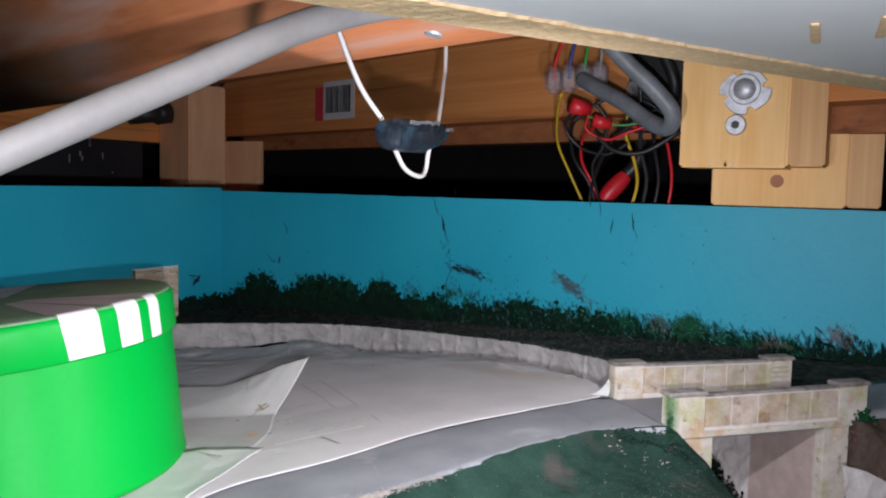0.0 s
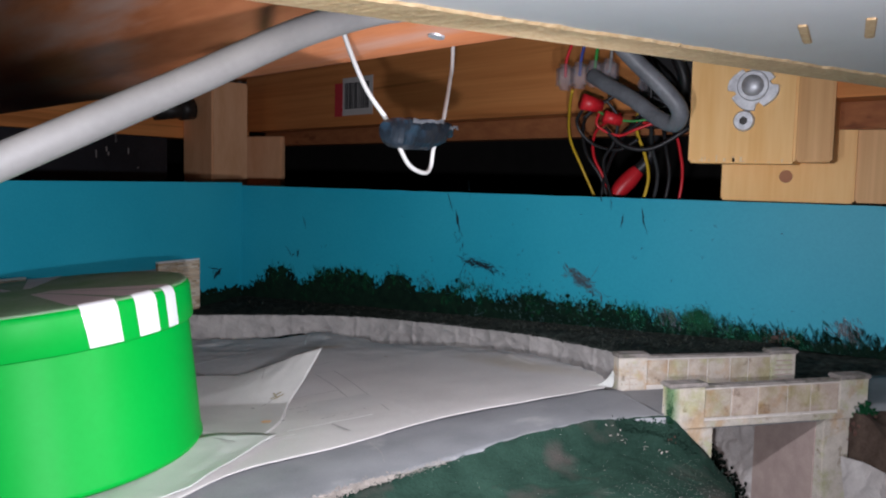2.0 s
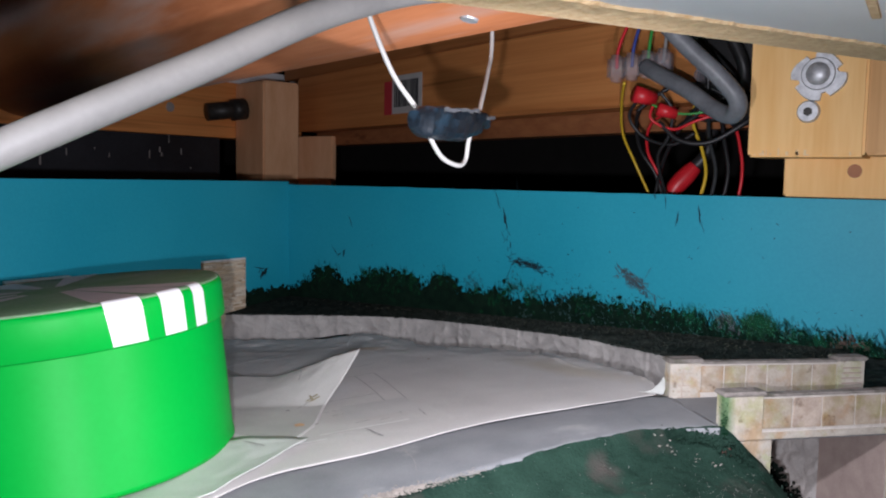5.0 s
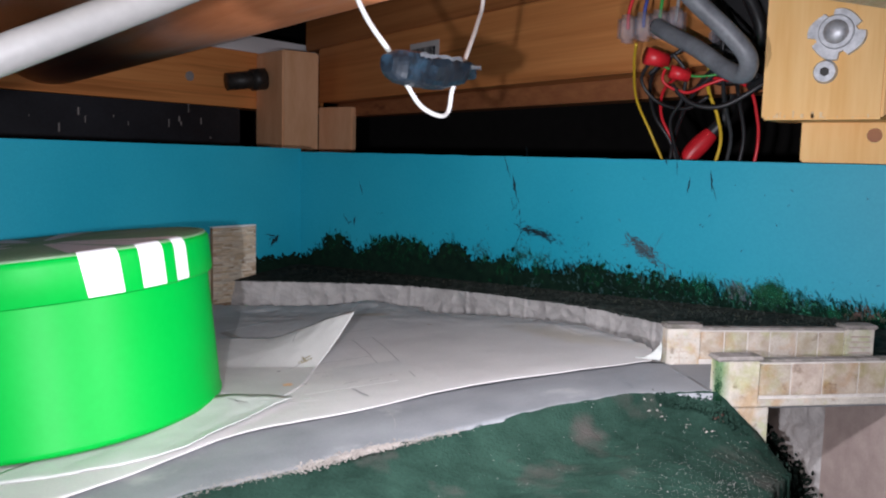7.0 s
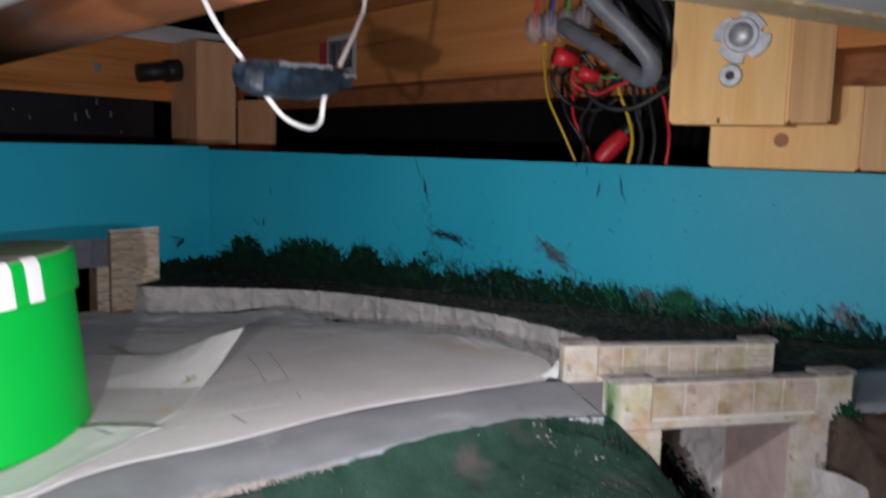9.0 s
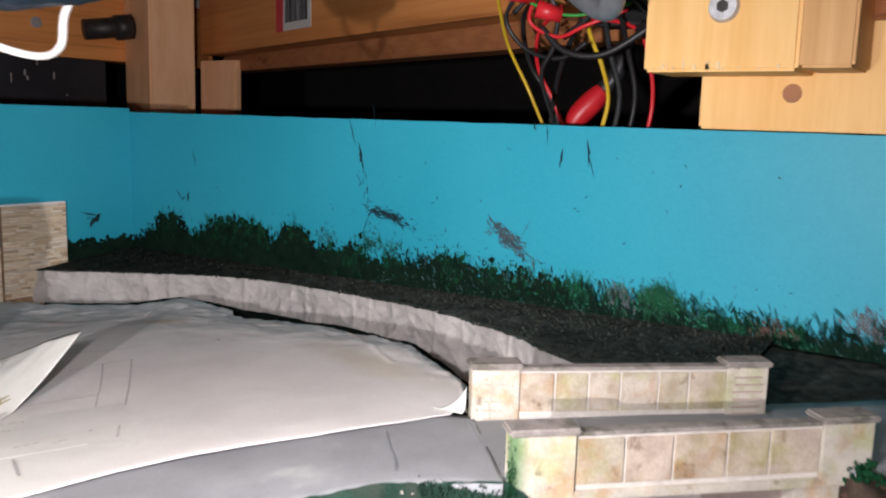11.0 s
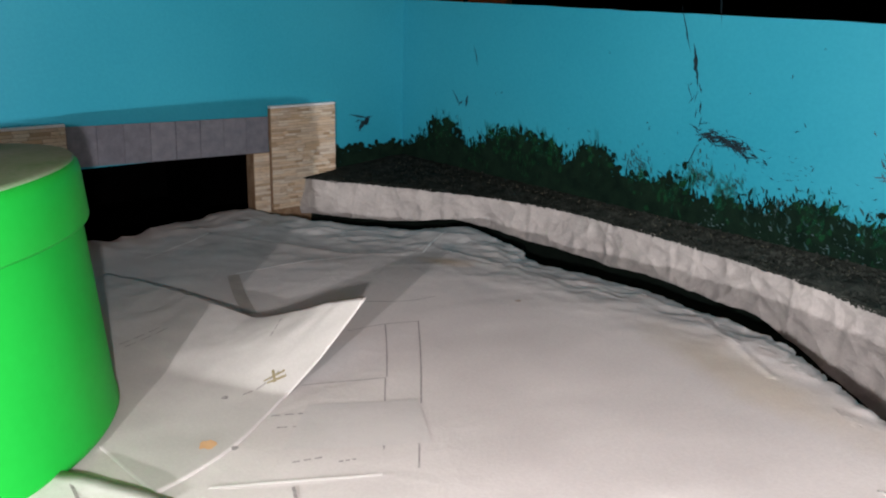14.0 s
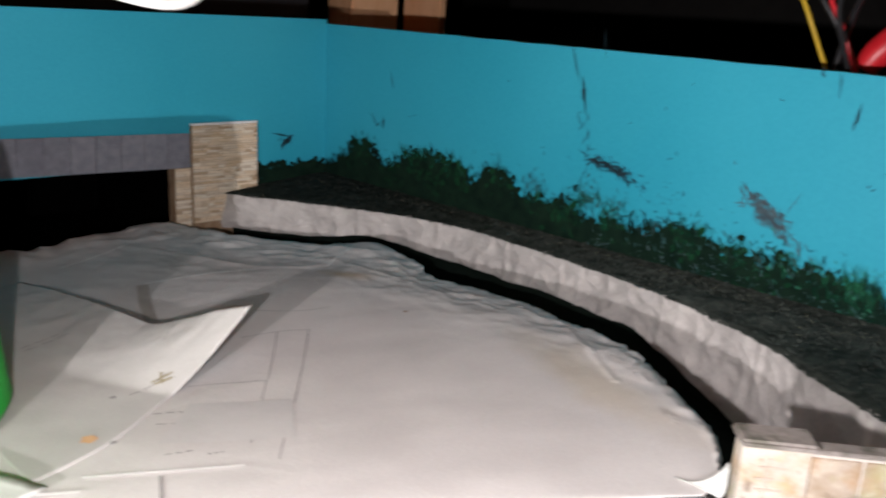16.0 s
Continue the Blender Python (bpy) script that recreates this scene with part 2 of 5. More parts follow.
    l.new(mix.outputs[2], b.inputs["Base Color"])


stain(VARNISH, (-0.62, 0.40, 0.30), (0.27, 0.5, 0.0), (0.86, 0.78, 0.80), 1.0)
# two patches turn the paper greyer behind the loose sheet and along its far edge
stain(PAPER, (-0.33, 0.338, 0.150), (0.085, 0.026, 0.32), (0.82, 0.80, 0.785), 0.9)
stain(PAPER, (-0.20, 0.366, 0.160), (0.070, 0.012, -0.28), (0.84, 0.84, 0.84), 0.8)
# scatter darker towards the left end of the bank
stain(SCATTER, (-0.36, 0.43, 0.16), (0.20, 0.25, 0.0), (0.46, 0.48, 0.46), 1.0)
stain(PAPER, (-0.152, 0.349, 0.163), (0.060, 0.012, -0.30), (0.94, 0.88, 0.76), 0.8)
stain(PAPER, (-0.282, 0.362, 0.155), (0.018, 0.006, 0.3), (0.80, 0.66, 0.50), 0.9)
stain(PAPER, (-0.20, 0.262, 0.154), (0.022, 0.016, 0.8), (0.80, 0.78, 0.78), 0.6)


def creased(m, scale, height, patchy):
    """Presses a net of sharp creases into a paper's relief, everywhere or in patches."""
    n, l = m.node_tree.nodes, m.node_tree.links
    b = n["Principled BSDF"]
    tc, nz, mixv = n.new("ShaderNodeTexCoord"), n.new("ShaderNodeTexNoise"), n.new("ShaderNodeVectorMath")
    nz.inputs["Scale"].default_value, nz.inputs["Detail"].default_value = scale * 0.8, 3.0
    l.new(tc.outputs["Object"], nz.inputs["Vector"])
    mixv.operation = "MULTIPLY_ADD"
    l.new(nz.outputs["Color"], mixv.inputs[0])
    mixv.inputs[1].default_value = (0.6 / scale,) * 3
    l.new(tc.outputs["Object"], mixv.inputs[2])
    total = None
    for k, part_ in ((1.0, 1.0), (2.7, 0.5)):
        vo, mr = n.new("ShaderNodeTexVoronoi"), n.new("ShaderNodeMapRange")
        vo.feature = "DISTANCE_TO_EDGE"
        vo.inputs["Scale"].default_value = scale * k
        l.new(mixv.outputs[0], vo.inputs["Vector"])
        mr.inputs["From Max"].default_value, mr.inputs["To Min"].default_value, mr.inputs["To Max"].default_value = 0.22, part_, 0.0
        l.new(vo.outputs["Distance"], mr.inputs["Value"])
        if total is None:
            total = mr.outputs[0]
        else:
            ad = n.new("ShaderNodeMath")
            l.new(total, ad.inputs[0])
            l.new(mr.outputs[0], ad.inputs[1])
            total = ad.outputs[0]
    if patchy:
        mask, ramp, mul = n.new("ShaderNodeTexNoise"), n.new("ShaderNodeMapRange"), n.new("ShaderNodeMath")
        mask.inputs["Scale"].default_value = 9.0
        l.new(tc.outputs["Object"], mask.inputs["Vector"])
        ramp.inputs["From Min"].default_value, ramp.inputs["From Max"].default_value = 0.46, 0.66
        l.new(mask.outputs["Fac"], ramp.inputs["Value"])
        mul.operation = "MULTIPLY"
        l.new(total, mul.inputs[0])
        l.new(ramp.outputs[0], mul.inputs[1])
        total = mul.outputs[0]
    bp = n.new("ShaderNodeBump")
    bp.inputs["Strength"].default_value, bp.inputs["Distance"].default_value = 1.0, height
    l.new(total, bp.inputs["Height"])
    l.new(b.inputs["Normal"].links[0].from_socket, bp.inputs["Normal"])
    l.new(bp.outputs[0], b.inputs["Normal"])


creased(PAPER_OLD, 50, 0.00045, False)
creased(PAPER, 30, 0.00025, True)
creased(FLAP, 34, 0.0002, True)


def varied(m, tints):
    """Tints each object that wears m by its own random number."""
    n, l = m.node_tree.nodes, m.node_tree.links
    b = n["Principled BSDF"]
    old = b.inputs["Base Color"].links[0].from_socket
    info, ramp, mix = n.new("ShaderNodeObjectInfo"), n.new("ShaderNodeValToRGB"), n.new("ShaderNodeMix")
    while len(ramp.color_ramp.elements) < len(tints):
        ramp.color_ramp.elements.new(0.5)
    for k, c in enumerate(tints):
        ramp.color_ramp.elements[k].position, ramp.color_ramp.elements[k].color = k / (len(tints) - 1), (*c, 1)
    mix.data_type, mix.blend_type = "RGBA", "MULTIPLY"
    mix.inputs[0].default_value = 1.0
    l.new(info.outputs["Random"], ramp.inputs[0])
    l.new(old, mix.inputs[6])
    l.new(ramp.outputs[0], mix.inputs[7])
    l.new(mix.outputs[2], b.inputs["Base Color"])
    return m


def blotched(m, scale, colour, amount, soft):
    """Irregular discoloured blotches, multiplied over a surface's own colour."""
    n, l = m.node_tree.nodes, m.node_tree.links
    b = n["Principled BSDF"]
    old = b.inputs["Base Color"].links[0].from_socket
    tc, mp, nz, mr, mix = n.new("ShaderNodeTexCoord"), n.new("ShaderNodeMapping"), n.new("ShaderNodeTexNoise"), n.new("ShaderNodeMapRange"), n.new("ShaderNodeMix")
    mp.inputs["Location"].default_value = (scale * 0.37, scale * 0.11, scale * 0.23)
    nz.inputs["Scale"].default_value, nz.inputs["Detail"].default_value, nz.inputs["Roughness"].default_value = scale, 7.0, 0.62
    l.new(tc.outputs["Object"], mp.inputs["Vector"])
    l.new(mp.outputs["Vector"], nz.inputs["Vector"])
    mr.inputs["From Min"].default_value, mr.inputs["From Max"].default_value = amount, amount + soft
    l.new(nz.outputs["Fac"], mr.inputs["Value"])
    mix.data_type, mix.blend_type = "RGBA", "MULTIPLY"
    l.new(mr.outputs[0], mix.inputs[0])
    l.new(old, mix.inputs[6])
    mix.inputs[7].default_value = (*colour, 1)
    l.new(mix.outputs[2], b.inputs["Base Color"])
    return m


def weathered(m):
    """Mossy, rusty and sooty blotches of a printed stone card."""
    blotched(m, 75, (0.80, 0.85, 0.62), 0.50, 0.12)
    blotched(m, 62, (0.92, 0.74, 0.56), 0.53, 0.12)
    return blotched(m, 190, (0.52, 0.47, 0.42), 0.60, 0.10)


weathered(STONE)
blotched(CAPSTONE, 150, (0.50, 0.52, 0.46), 0.50, 0.12)
PILLAR = weathered(surface("mossy_stone_card", (0.42, 0.37, 0.305), (0.59, 0.535, 0.46), 170, 0.8, 0.2, 1200, spec=0.25))
stain(PILLAR, (-0.0641, 0.2925, 0.166), (0.0045, 0.0045, 0.0), (0.16, 0.42, 0.18), 0.85)
PANEL = varied(weathered(surface("panel_stone_card", (0.37, 0.32, 0.28), (0.52, 0.47, 0.42), 150, 0.8, 0.25, 1200, spec=0.25, wear=(0.33, 0.27, 0.21), wear_amount=0.58, wear_soft=0.14)), [(1, 0.97, 0.92), (0.93, 0.92, 0.82), (1, 0.92, 0.86), (0.92, 0.85, 0.74), (1, 1, 0.97)])
STONES = varied(surface("thin_stone_print", (0.74, 0.65, 0.53), (0.90, 0.82, 0.70), 1.6, 0.8, 0.0, 7, spec=0.2), [(1.0, 0.97, 0.92), (0.80, 0.66, 0.50), (1.0, 0.93, 0.84), (0.92, 0.80, 0.64), (1.0, 1.0, 0.98), (0.58, 0.45, 0.33), (1.0, 0.94, 0.86), (1.0, 1.0, 1.0), (0.72, 0.60, 0.46)])
GROUT = surface("brown_printed_joint", (0.24, 0.15, 0.085), (0.40, 0.28, 0.18), 300, 0.8, 0.0, 900, spec=0.2)
MORTAR = surface("pale_joint_card", (0.46, 0.42, 0.38), (0.61, 0.57, 0.52), 300, 0.85, 0.1, 1500)
SLATES = varied(surface("slate_panel_card", (0.16, 0.16, 0.19), (0.23, 0.23, 0.26), 260, 0.7, 0.12, 1500), [(0.85, 0.85, 0.88), (1.15, 1.15, 1.15)])
LID_TOP = surface("green_lid_top", (0.13, 0.28, 0.12), (0.28, 0.37, 0.26), 40, 0.6, 0.0, 600, spec=0.2)

# ---- building helpers ----


def hold(ob, parent):
    """Puts a part built in world places under a thing that stands elsewhere."""
    ob.parent = parent
    ob.matrix_parent_inverse = parent.matrix_world.inverted()
    return ob


def part(name, bm, material, parent=None, label="", smooth=False):
    """Links a bmesh as one mesh object, under a thing or a part where one is given."""
    me = bpy.data.meshes.new(name)
    bmesh.ops.recalc_face_normals(bm, faces=bm.faces[:])
    bm.to_mesh(me)
    bm.free()
    me.materials.append(material)
    if smooth:
        me.polygons.foreach_set("use_smooth", [True] * len(me.polygons))
    ob = new(name, me)
    if parent:
        hold(ob, parent)
    if label:
        tagged(ob, label)
    return ob


def thing(name, at=(0, 0, 0), label="", category="", group="", kind=""):
    ob = new(name)
    ob.location = at
    ob.empty_display_size = 0.01
    bpy.context.view_layer.update()
    return tagged(ob, label, category, group, kind)


def box(x0, x1, y0, y1, z0, z1, bevel=0.0, bm=None, turn=None):
    bm = bm or bmesh.new()
    m = Matrix.LocRotScale(((x0 + x1) / 2, (y0 + y1) / 2, (z0 + z1) / 2), None, (x1 - x0, y1 - y0, z1 - z0))
    made = bmesh.ops.create_cube(bm, size=1.0, matrix=(turn or Matrix()) @ m)
    if bevel:
        edges = list({e for v in made["verts"] for e in v.link_edges})
        bmesh.ops.bevel(bm, geom=edges, offset=bevel, segments=2, affect="EDGES")
    return bm


def cylinder(a, b, r0, r1=None, n=24, bm=None):
    bm = bm or bmesh.new()
    a, b = Vector(a), Vector(b)
    turn = (b - a).to_track_quat("Z", "Y").to_matrix().to_4x4()
    bmesh.ops.create_cone(bm, cap_ends=True, segments=n, radius1=r0, radius2=r0 if r1 is None else r1, depth=(b - a).length,
                          matrix=Matrix.Translation((a + b) / 2) @ turn)
    return bm


def spline(points, n):
    """n points along a smooth curve through the given ones."""
    p = np.array(points, float)
    p = np.vstack([2 * p[0] - p[1], p, 2 * p[-1] - p[-2]])
    out = []
    for s in np.linspace(0, len(points) - 1, n):
        i = min(int(s), len(points) - 2)
        t = s - i
        a, b, c, d = p[i], p[i + 1], p[i + 2], p[i + 3]
        out.append(0.5 * (2 * b + (c - a) * t + (2 * a - 5 * b + 4 * c - d) * t * t + (3 * b - a - 3 * c + d) * t ** 3))
    return np.array(out)


def tube(points, r, n=40, sides=12, bm=None, taper=None):
    """A round cord along a smooth curve."""
    bm = bm or bmesh.new()
    c = [Vector(p) for p in spline(points, n)]
    up, rings = Vector((0.13, 0.31, 0.94)), []
    for i, p in enumerate(c):
        d = (c[min(i + 1, n - 1)] - c[max(i - 1, 0)]).normalized()
        u = (up - d * up.dot(d)).normalized()
        up, v = u, d.cross(u)
        k = r * (taper(i / (n - 1)) if taper else 1)
        rings.append([bm.verts.new(p + k * (math.cos(a) * u + math.sin(a) * v)) for a in np.linspace(0, 2 * math.pi, sides, endpoint=False)])
    for a, b in zip(rings, rings[1:]):
        for i in range(sides):
            bm.faces.new((a[i], a[(i + 1) % sides], b[(i + 1) % sides], b[i]))
    bm.faces.new(rings[0]), bm.faces.new(rings[-1][::-1])
    return bm


def sheet(grid, thick=0.0, bm=None):
    """A skin over rows of points; with thickness it gets an under side and edges."""
    bm = bm or bmesh.new()
    rows = [[bm.verts.new(p) for p in row] for row in grid]
    for a, b in zip(rows, rows[1:]):
        for i in range(len(a) - 1):
            bm.faces.new((a[i], a[i + 1], b[i + 1], b[i]))
    if thick:
        low = [[bm.verts.new((p[0], p[1], p[2] - thick)) for p in row] for row in grid]
        for a, b in zip(low, low[1:]):
            for i in range(len(a) - 1):
                bm.faces.new((a[i], b[i], b[i + 1], a[i + 1]))
        loop = [(j, 0) for j in range(len(rows))] + [(len(rows) - 1, i) for i in range(1, len(rows[0]))]
        loop += [(j, len(rows[0]) - 1) for j in range(len(rows) - 2, -1, -1)] + [(0, i) for i in range(len(rows[0]) - 2, 0, -1)]
        for (j, i), (k, m) in zip(loop, loop[1:] + loop[:1]):
            bm.faces.new((rows[j][i], rows[k][m], low[k][m], low[j][i]))
    return bm


def fbm(x, y, z=0.0, octaves=4):
    return noise.fractal(Vector((x, y, z)), 0.9, 2.1, octaves)


def crumple(x, y, z=0.0):
    """Sharp facets, as in crushed paper."""
    d = noise.voronoi(Vector((x, y, z)))[0]
    return d[0] - 0.5 * d[1]


def ground_z(x, y):
    """The gently rising level of the layout's top."""
    return 0.1531 + 0.0827 * x + 0.0675 * y


rng = random.Random(7)

# ---- the setting ----
WALL_Y, WALL_X, TOP = 0.449, -0.426, 0.2445

tagged(part("floor", box(-1.3, 1.3, -1.3, 1.3, -0.05, 0.0), ROOM), "dark bare floor of the unlit room", "floor", kind="structure")
tagged(part("ceiling", box(-1.3, 1.3, -1.3, 1.3, 0.9, 0.95), ROOM), "dark unlit ceiling above the layout", "ceiling", kind="structure")
for name, b in (("wall_north", (-1.3, 1.3, 1.3, 1.4)), ("wall_south", (-1.3, 1.3, -1.4, -1.3)), ("wall_west", (-1.4, -1.3, -1.4, 1.4)), ("wall_east", (1.3, 1.4, -1.4, 1.4))):
    tagged(part(name, box(*b, 0.0, 0.9), ROOM), "dark plain wall of the unlit room", "wall", kind="structure")
tagged(part("baseboard_floor", box(-0.432, 0.60, -0.60, 0.4547, 0.0, 0.100, 0.002), BASE), "dark plywood baseboard under the model landscape", "baseboard", kind="structure")

# blue back board, with a slightly uneven sawn top edge
bm = bmesh.new()
xs = np.linspace(-0.432, 0.60, 140)
sheet([[(x, WALL_Y, 0.1002) for x in xs], [(x, WALL_Y, TOP + 0.0004 * fbm(x * 60, 1)) for x in xs],
       [(x, WALL_Y + 0.006, TOP + 0.0004 * fbm(x * 60, 1)) for x in xs], [(x, WALL_Y + 0.006, 0.1002) for x in xs]], bm=bm)
back_wall = tagged(part("wall_back_board", bm, BLUE), "blue painted backscene board with green foliage daubed along its foot", "backscene", kind="structure")

# blue side board with the tunnel opening through it
OPEN0, OPEN1, OPENZ = 0.2735, 0.3590, 0.1722
bm = box(WALL_X - 0.006, WALL_X, -0.60, OPEN0, 0.1002, TOP + 0.0022)
box(WALL_X - 0.006, WALL_X, OPEN1, WALL_Y, 0.1002, TOP + 0.0022, 0.0, bm)
box(WALL_X - 0.006, WALL_X, OPEN0, OPEN1, OPENZ, TOP + 0.0022, 0.0, bm)
tagged(part("wall_side_board", bm, BLUE), "blue painted side board with a tunnel opening cut through it", "backscene", kind="structure")

# ---- embankment and retaining wall ----
CREST = [(-0.4245, 0.3855, 0.1562), (-0.38, 0.4095, 0.1576), (-0.34, 0.4285, 0.1588), (-0.30, 0.4394, 0.1600), (-0.26, 0.4384, 0.1612), (-0.22, 0.4360, 0.1621),
         (-0.18, 0.430, 0.1630), (-0.14, 0.420, 0.1626), (-0.11, 0.402, 0.1637), (-0.085, 0.390, 0.1640), (-0.064, 0.382, 0.1642), (-0.046, 0.3775, 0.1642)]
# foot line kept high so the dark sheet below shows as shadow
FOOT = ((-0.43, -0.40, -0.38, -0.348, -0.328, -0.31, -0.29, -0.26, -0.21, -0.195, -0.18, -0.165, -0.13, -0.04), (0.1372, 0.1390, 0.1403, 0.1462, 0.1443, 0.1425, 0.1428, 0.1443, 0.1463, 0.1458, 0.1428, 0.1375, 0.1275, 0.1200))
crest = spline(CREST, 460)
grid, lining = [], []
for k, f in enumerate(np.linspace(0, 1, 26)):
    row = []
    for i, (x, y, z) in enumerate(crest):
        low = float(np.interp(x, FOOT[0], FOOT[1])) + 0.0010 * fbm(x * 40, 6)
        zz = z * (1 - f) + low * f
        seam = math.exp(-((((x + 0.262) * 1000 + 500) % 43 - 21) / 1.3) ** 2)
        wob = 0.0010 * fbm(x * 30, f * 1.2, 3) + 0.0042 * crumple(x * 36 + 0.2 * f, zz * 40) + 0.0022 * crumple(x * 110, zz * 120, 4) + 0.0007 * seam
        top = 0.0007 * fbm(x * 70, 4) + 0.0004 * fbm(x * 300, 1) if k == 0 else 0
        row.append((x + wob * 0.4, y - wob - 0.0012 * f, zz + top))
    grid.append(row)
tagged(part("retaining_wall", sheet(grid), PAPER_OLD), "curved retaining wall of crumpled off-white paper", "retaining wall")
# near-black sheet painted in for the shadow cast by the paper's edge
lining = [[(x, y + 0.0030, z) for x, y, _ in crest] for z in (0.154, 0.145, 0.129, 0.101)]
tagged(part("trench_shade", sheet(lining), TRENCH, smooth=True), "near-black sheet standing for the shadow at the paper wall's foot", "board", kind="structure")

grid = []
for j, f in enumerate(np.linspace(0, 1, 16)):
    row = []
    for i, (x, y, z) in enumerate(crest):
        zw = 0.162 + 0.022 * (x + 0.42)
        lump = 0.0009 * fbm(x * 170, f * 3) + 0.0014 * fbm(x * 60, f * 2, 5)
        jag = 0.0009 * fbm(x * 90, 8) + 0.0004 * fbm(x * 420, 2) if j == 0 else 0
        row.append((x, (y - 0.0006 + jag) * (1 - f) + (WALL_Y - 0.0002) * f, z * (1 - f) + zw * f + 0.0003 + lump * (0.12 + 0.7 * math.sin(f * math.pi))))
    grid.append(row)
grid = [[(p[0], p[1] + 0.0010, p[2] - 0.0009 - 0.0007 * max(0, fbm(p[0] * 55, 3))) for p in grid[0]]] + grid
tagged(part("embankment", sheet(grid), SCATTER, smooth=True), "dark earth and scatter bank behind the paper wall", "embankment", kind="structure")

# ---- the paper covered ground, the road, the green slope ----
BACK = [(-0.4235, 0.255, 0), (-0.4235, 0.30, 0), (-0.4235, 0.346, 0), (-0.396, 0.3625, 0), (-0.363, 0.372, 0), (-0.333, 0.388, 0), (-0.314, 0.402, 0), (-0.287, 0.399, 0), (-0.26, 0.389, 0),
        (-0.232, 0.389, 0), (-0.207, 0.387, 0), (-0.181, 0.3825, 0), (-0.16, 0.377, 0), (-0.1456, 0.370, 0), (-0.129, 0.3585, 0), (-0.111, 0.345, 0), (-0.0985, 0.3265, 0)]
FRONT = [(-0.4235, -0.10, 0), (-0.36, -0.08, 0), (-0.28, -0.04, 0), (-0.225, 0.02, 0), (-0.200, 0.09, 0), (-0.189, 0.145, 0), (-0.1865, 0.189, 0), (-0.170, 0.218, 0), (-0.147, 0.261, 0),
         (-0.128, 0.285, 0), (-0.109, 0.307, 0), (-0.0985, 0.3190, 0)]
back, front = spline(BACK, 320), spline(FRONT, 320)
back = back + np.array([[0, 0.0012 * fbm(i * 0.25, 3) + 0.0007 * fbm(i * 0.9, 7), 0] for i in range(320)])


FOLDS = [((-0.405, 0.322), (-0.3792, 0.3296)), ((-0.3792, 0.3296), (-0.3194, 0.3459)), ((-0.3194, 0.3459), (-0.3018, 0.3589)), ((-0.3018, 0.3589), (-0.306, 0.381)), ((-0.276, 0.3834), (-0.2272, 0.3683)),
         ((-0.415, 0.312), (-0.396, 0.345)), ((-0.30, 0.372), (-0.245, 0.374)),
         ((-0.32, 0.384), (-0.37, 0.358)), ((-0.245, 0.377), (-0.205, 0.371)), ((-0.18, 0.374), (-0.145, 0.352)), ((-0.355, 0.366), (-0.33, 0.352))]


def fold(x, y, width=0.0008):
    """Height of the sharp ridges pressed into the paper."""
    h = 0.0
    for (ax, ay), (bx, by) in FOLDS:
        dx, dy = bx - ax, by - ay
        s = ((x - ax) * dx + (y - ay) * dy) / (dx * dx + dy * dy)
        if -0.02 <= s <= 1.02:
            d = abs((x - ax) * dy - (y - ay) * dx) / math.hypot(dx, dy)
            if d < width * 2:
                h = max(h, 1 - d / (2 * width))
    return h


def paper_z(x, y, f):
    """Height of the loose paper; f runs from the road's edge (0) to the far torn edge (1)."""
    z = ground_z(x, y) + 0.0007 * fbm(x * 11, y * 11) + 0.00012 * fbm(x * 60, y * 60, 4)
    if f > 0.8:
        k = (f - 0.8) / 0.2
        z += k * (0.0006 * fbm(x * 60, y * 60, 2) + 0.0010 * max(0, fbm(x * 45, y * 20, 7)) * k + 0.0018 * crumple(x * 50, y * 90, 2) + 0.0013 * crumple(x * 120, y * 170, 5))
    z += 0.0003 * fold(x, y) - 0.00012 * max(0, 1 - f / 0.03)
    z -= float(np.interp(x, (-0.375, -0.325), (0.0004, 0.0034))) * (max(0, f - 0.86) / 0.14) ** 2
    z += 0.0045 * math.exp(-((x + 0.424) / 0.02) ** 2) * (0.6 + 0.5 * fbm(y * 40, 3))
    z += 0.0022 * math.exp(-(((x + 0.314) / 0.016) ** 2 + ((y - 0.392) / 0.012) ** 2))
    return z


grid = []
for f in np.linspace(0, 1, 60).tolist()[:45] + np.linspace(45 / 60, 1, 80).tolist():
    row = []
    for a, b in zip(front, back):
        x, y = a[0] * (1 - f) + b[0] * f, a[1] * (1 - f) + b[1] * f
        row.append((x, y, paper_z(x, y, f)))
    grid.append(row)
tagged(part("paper_ground_sheet", sheet(grid, 0.0002), PAPER, smooth=True), "large off-white lining paper sheet laid over the layout", "paper sheet")

# plinth that carries the paper, between road and trench
grid = []
for f in np.linspace(0, 1, 12):
    grid.append([(a[0] * (1 - f) + b[0] * f, a[1] * (1 - f) + (b[1] - 0.012) * f, ground_z(a[0] * (1 - f) + b[0] * f, a[1] * (1 - f) + b[1] * f) - 0.0045) for a, b in zip(front, back)])
tagged(part("paper_support", sheet(grid, 0.03), BASE), "dark board that carries the loose paper", "board", kind="structure")

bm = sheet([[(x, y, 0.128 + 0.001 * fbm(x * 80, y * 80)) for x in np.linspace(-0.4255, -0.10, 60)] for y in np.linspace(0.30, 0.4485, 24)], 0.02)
tagged(part("trench_floor", bm, TRENCH, smooth=True), "dark green trench floor between paper and wall, blackened for its shade", "ground", kind="structure")

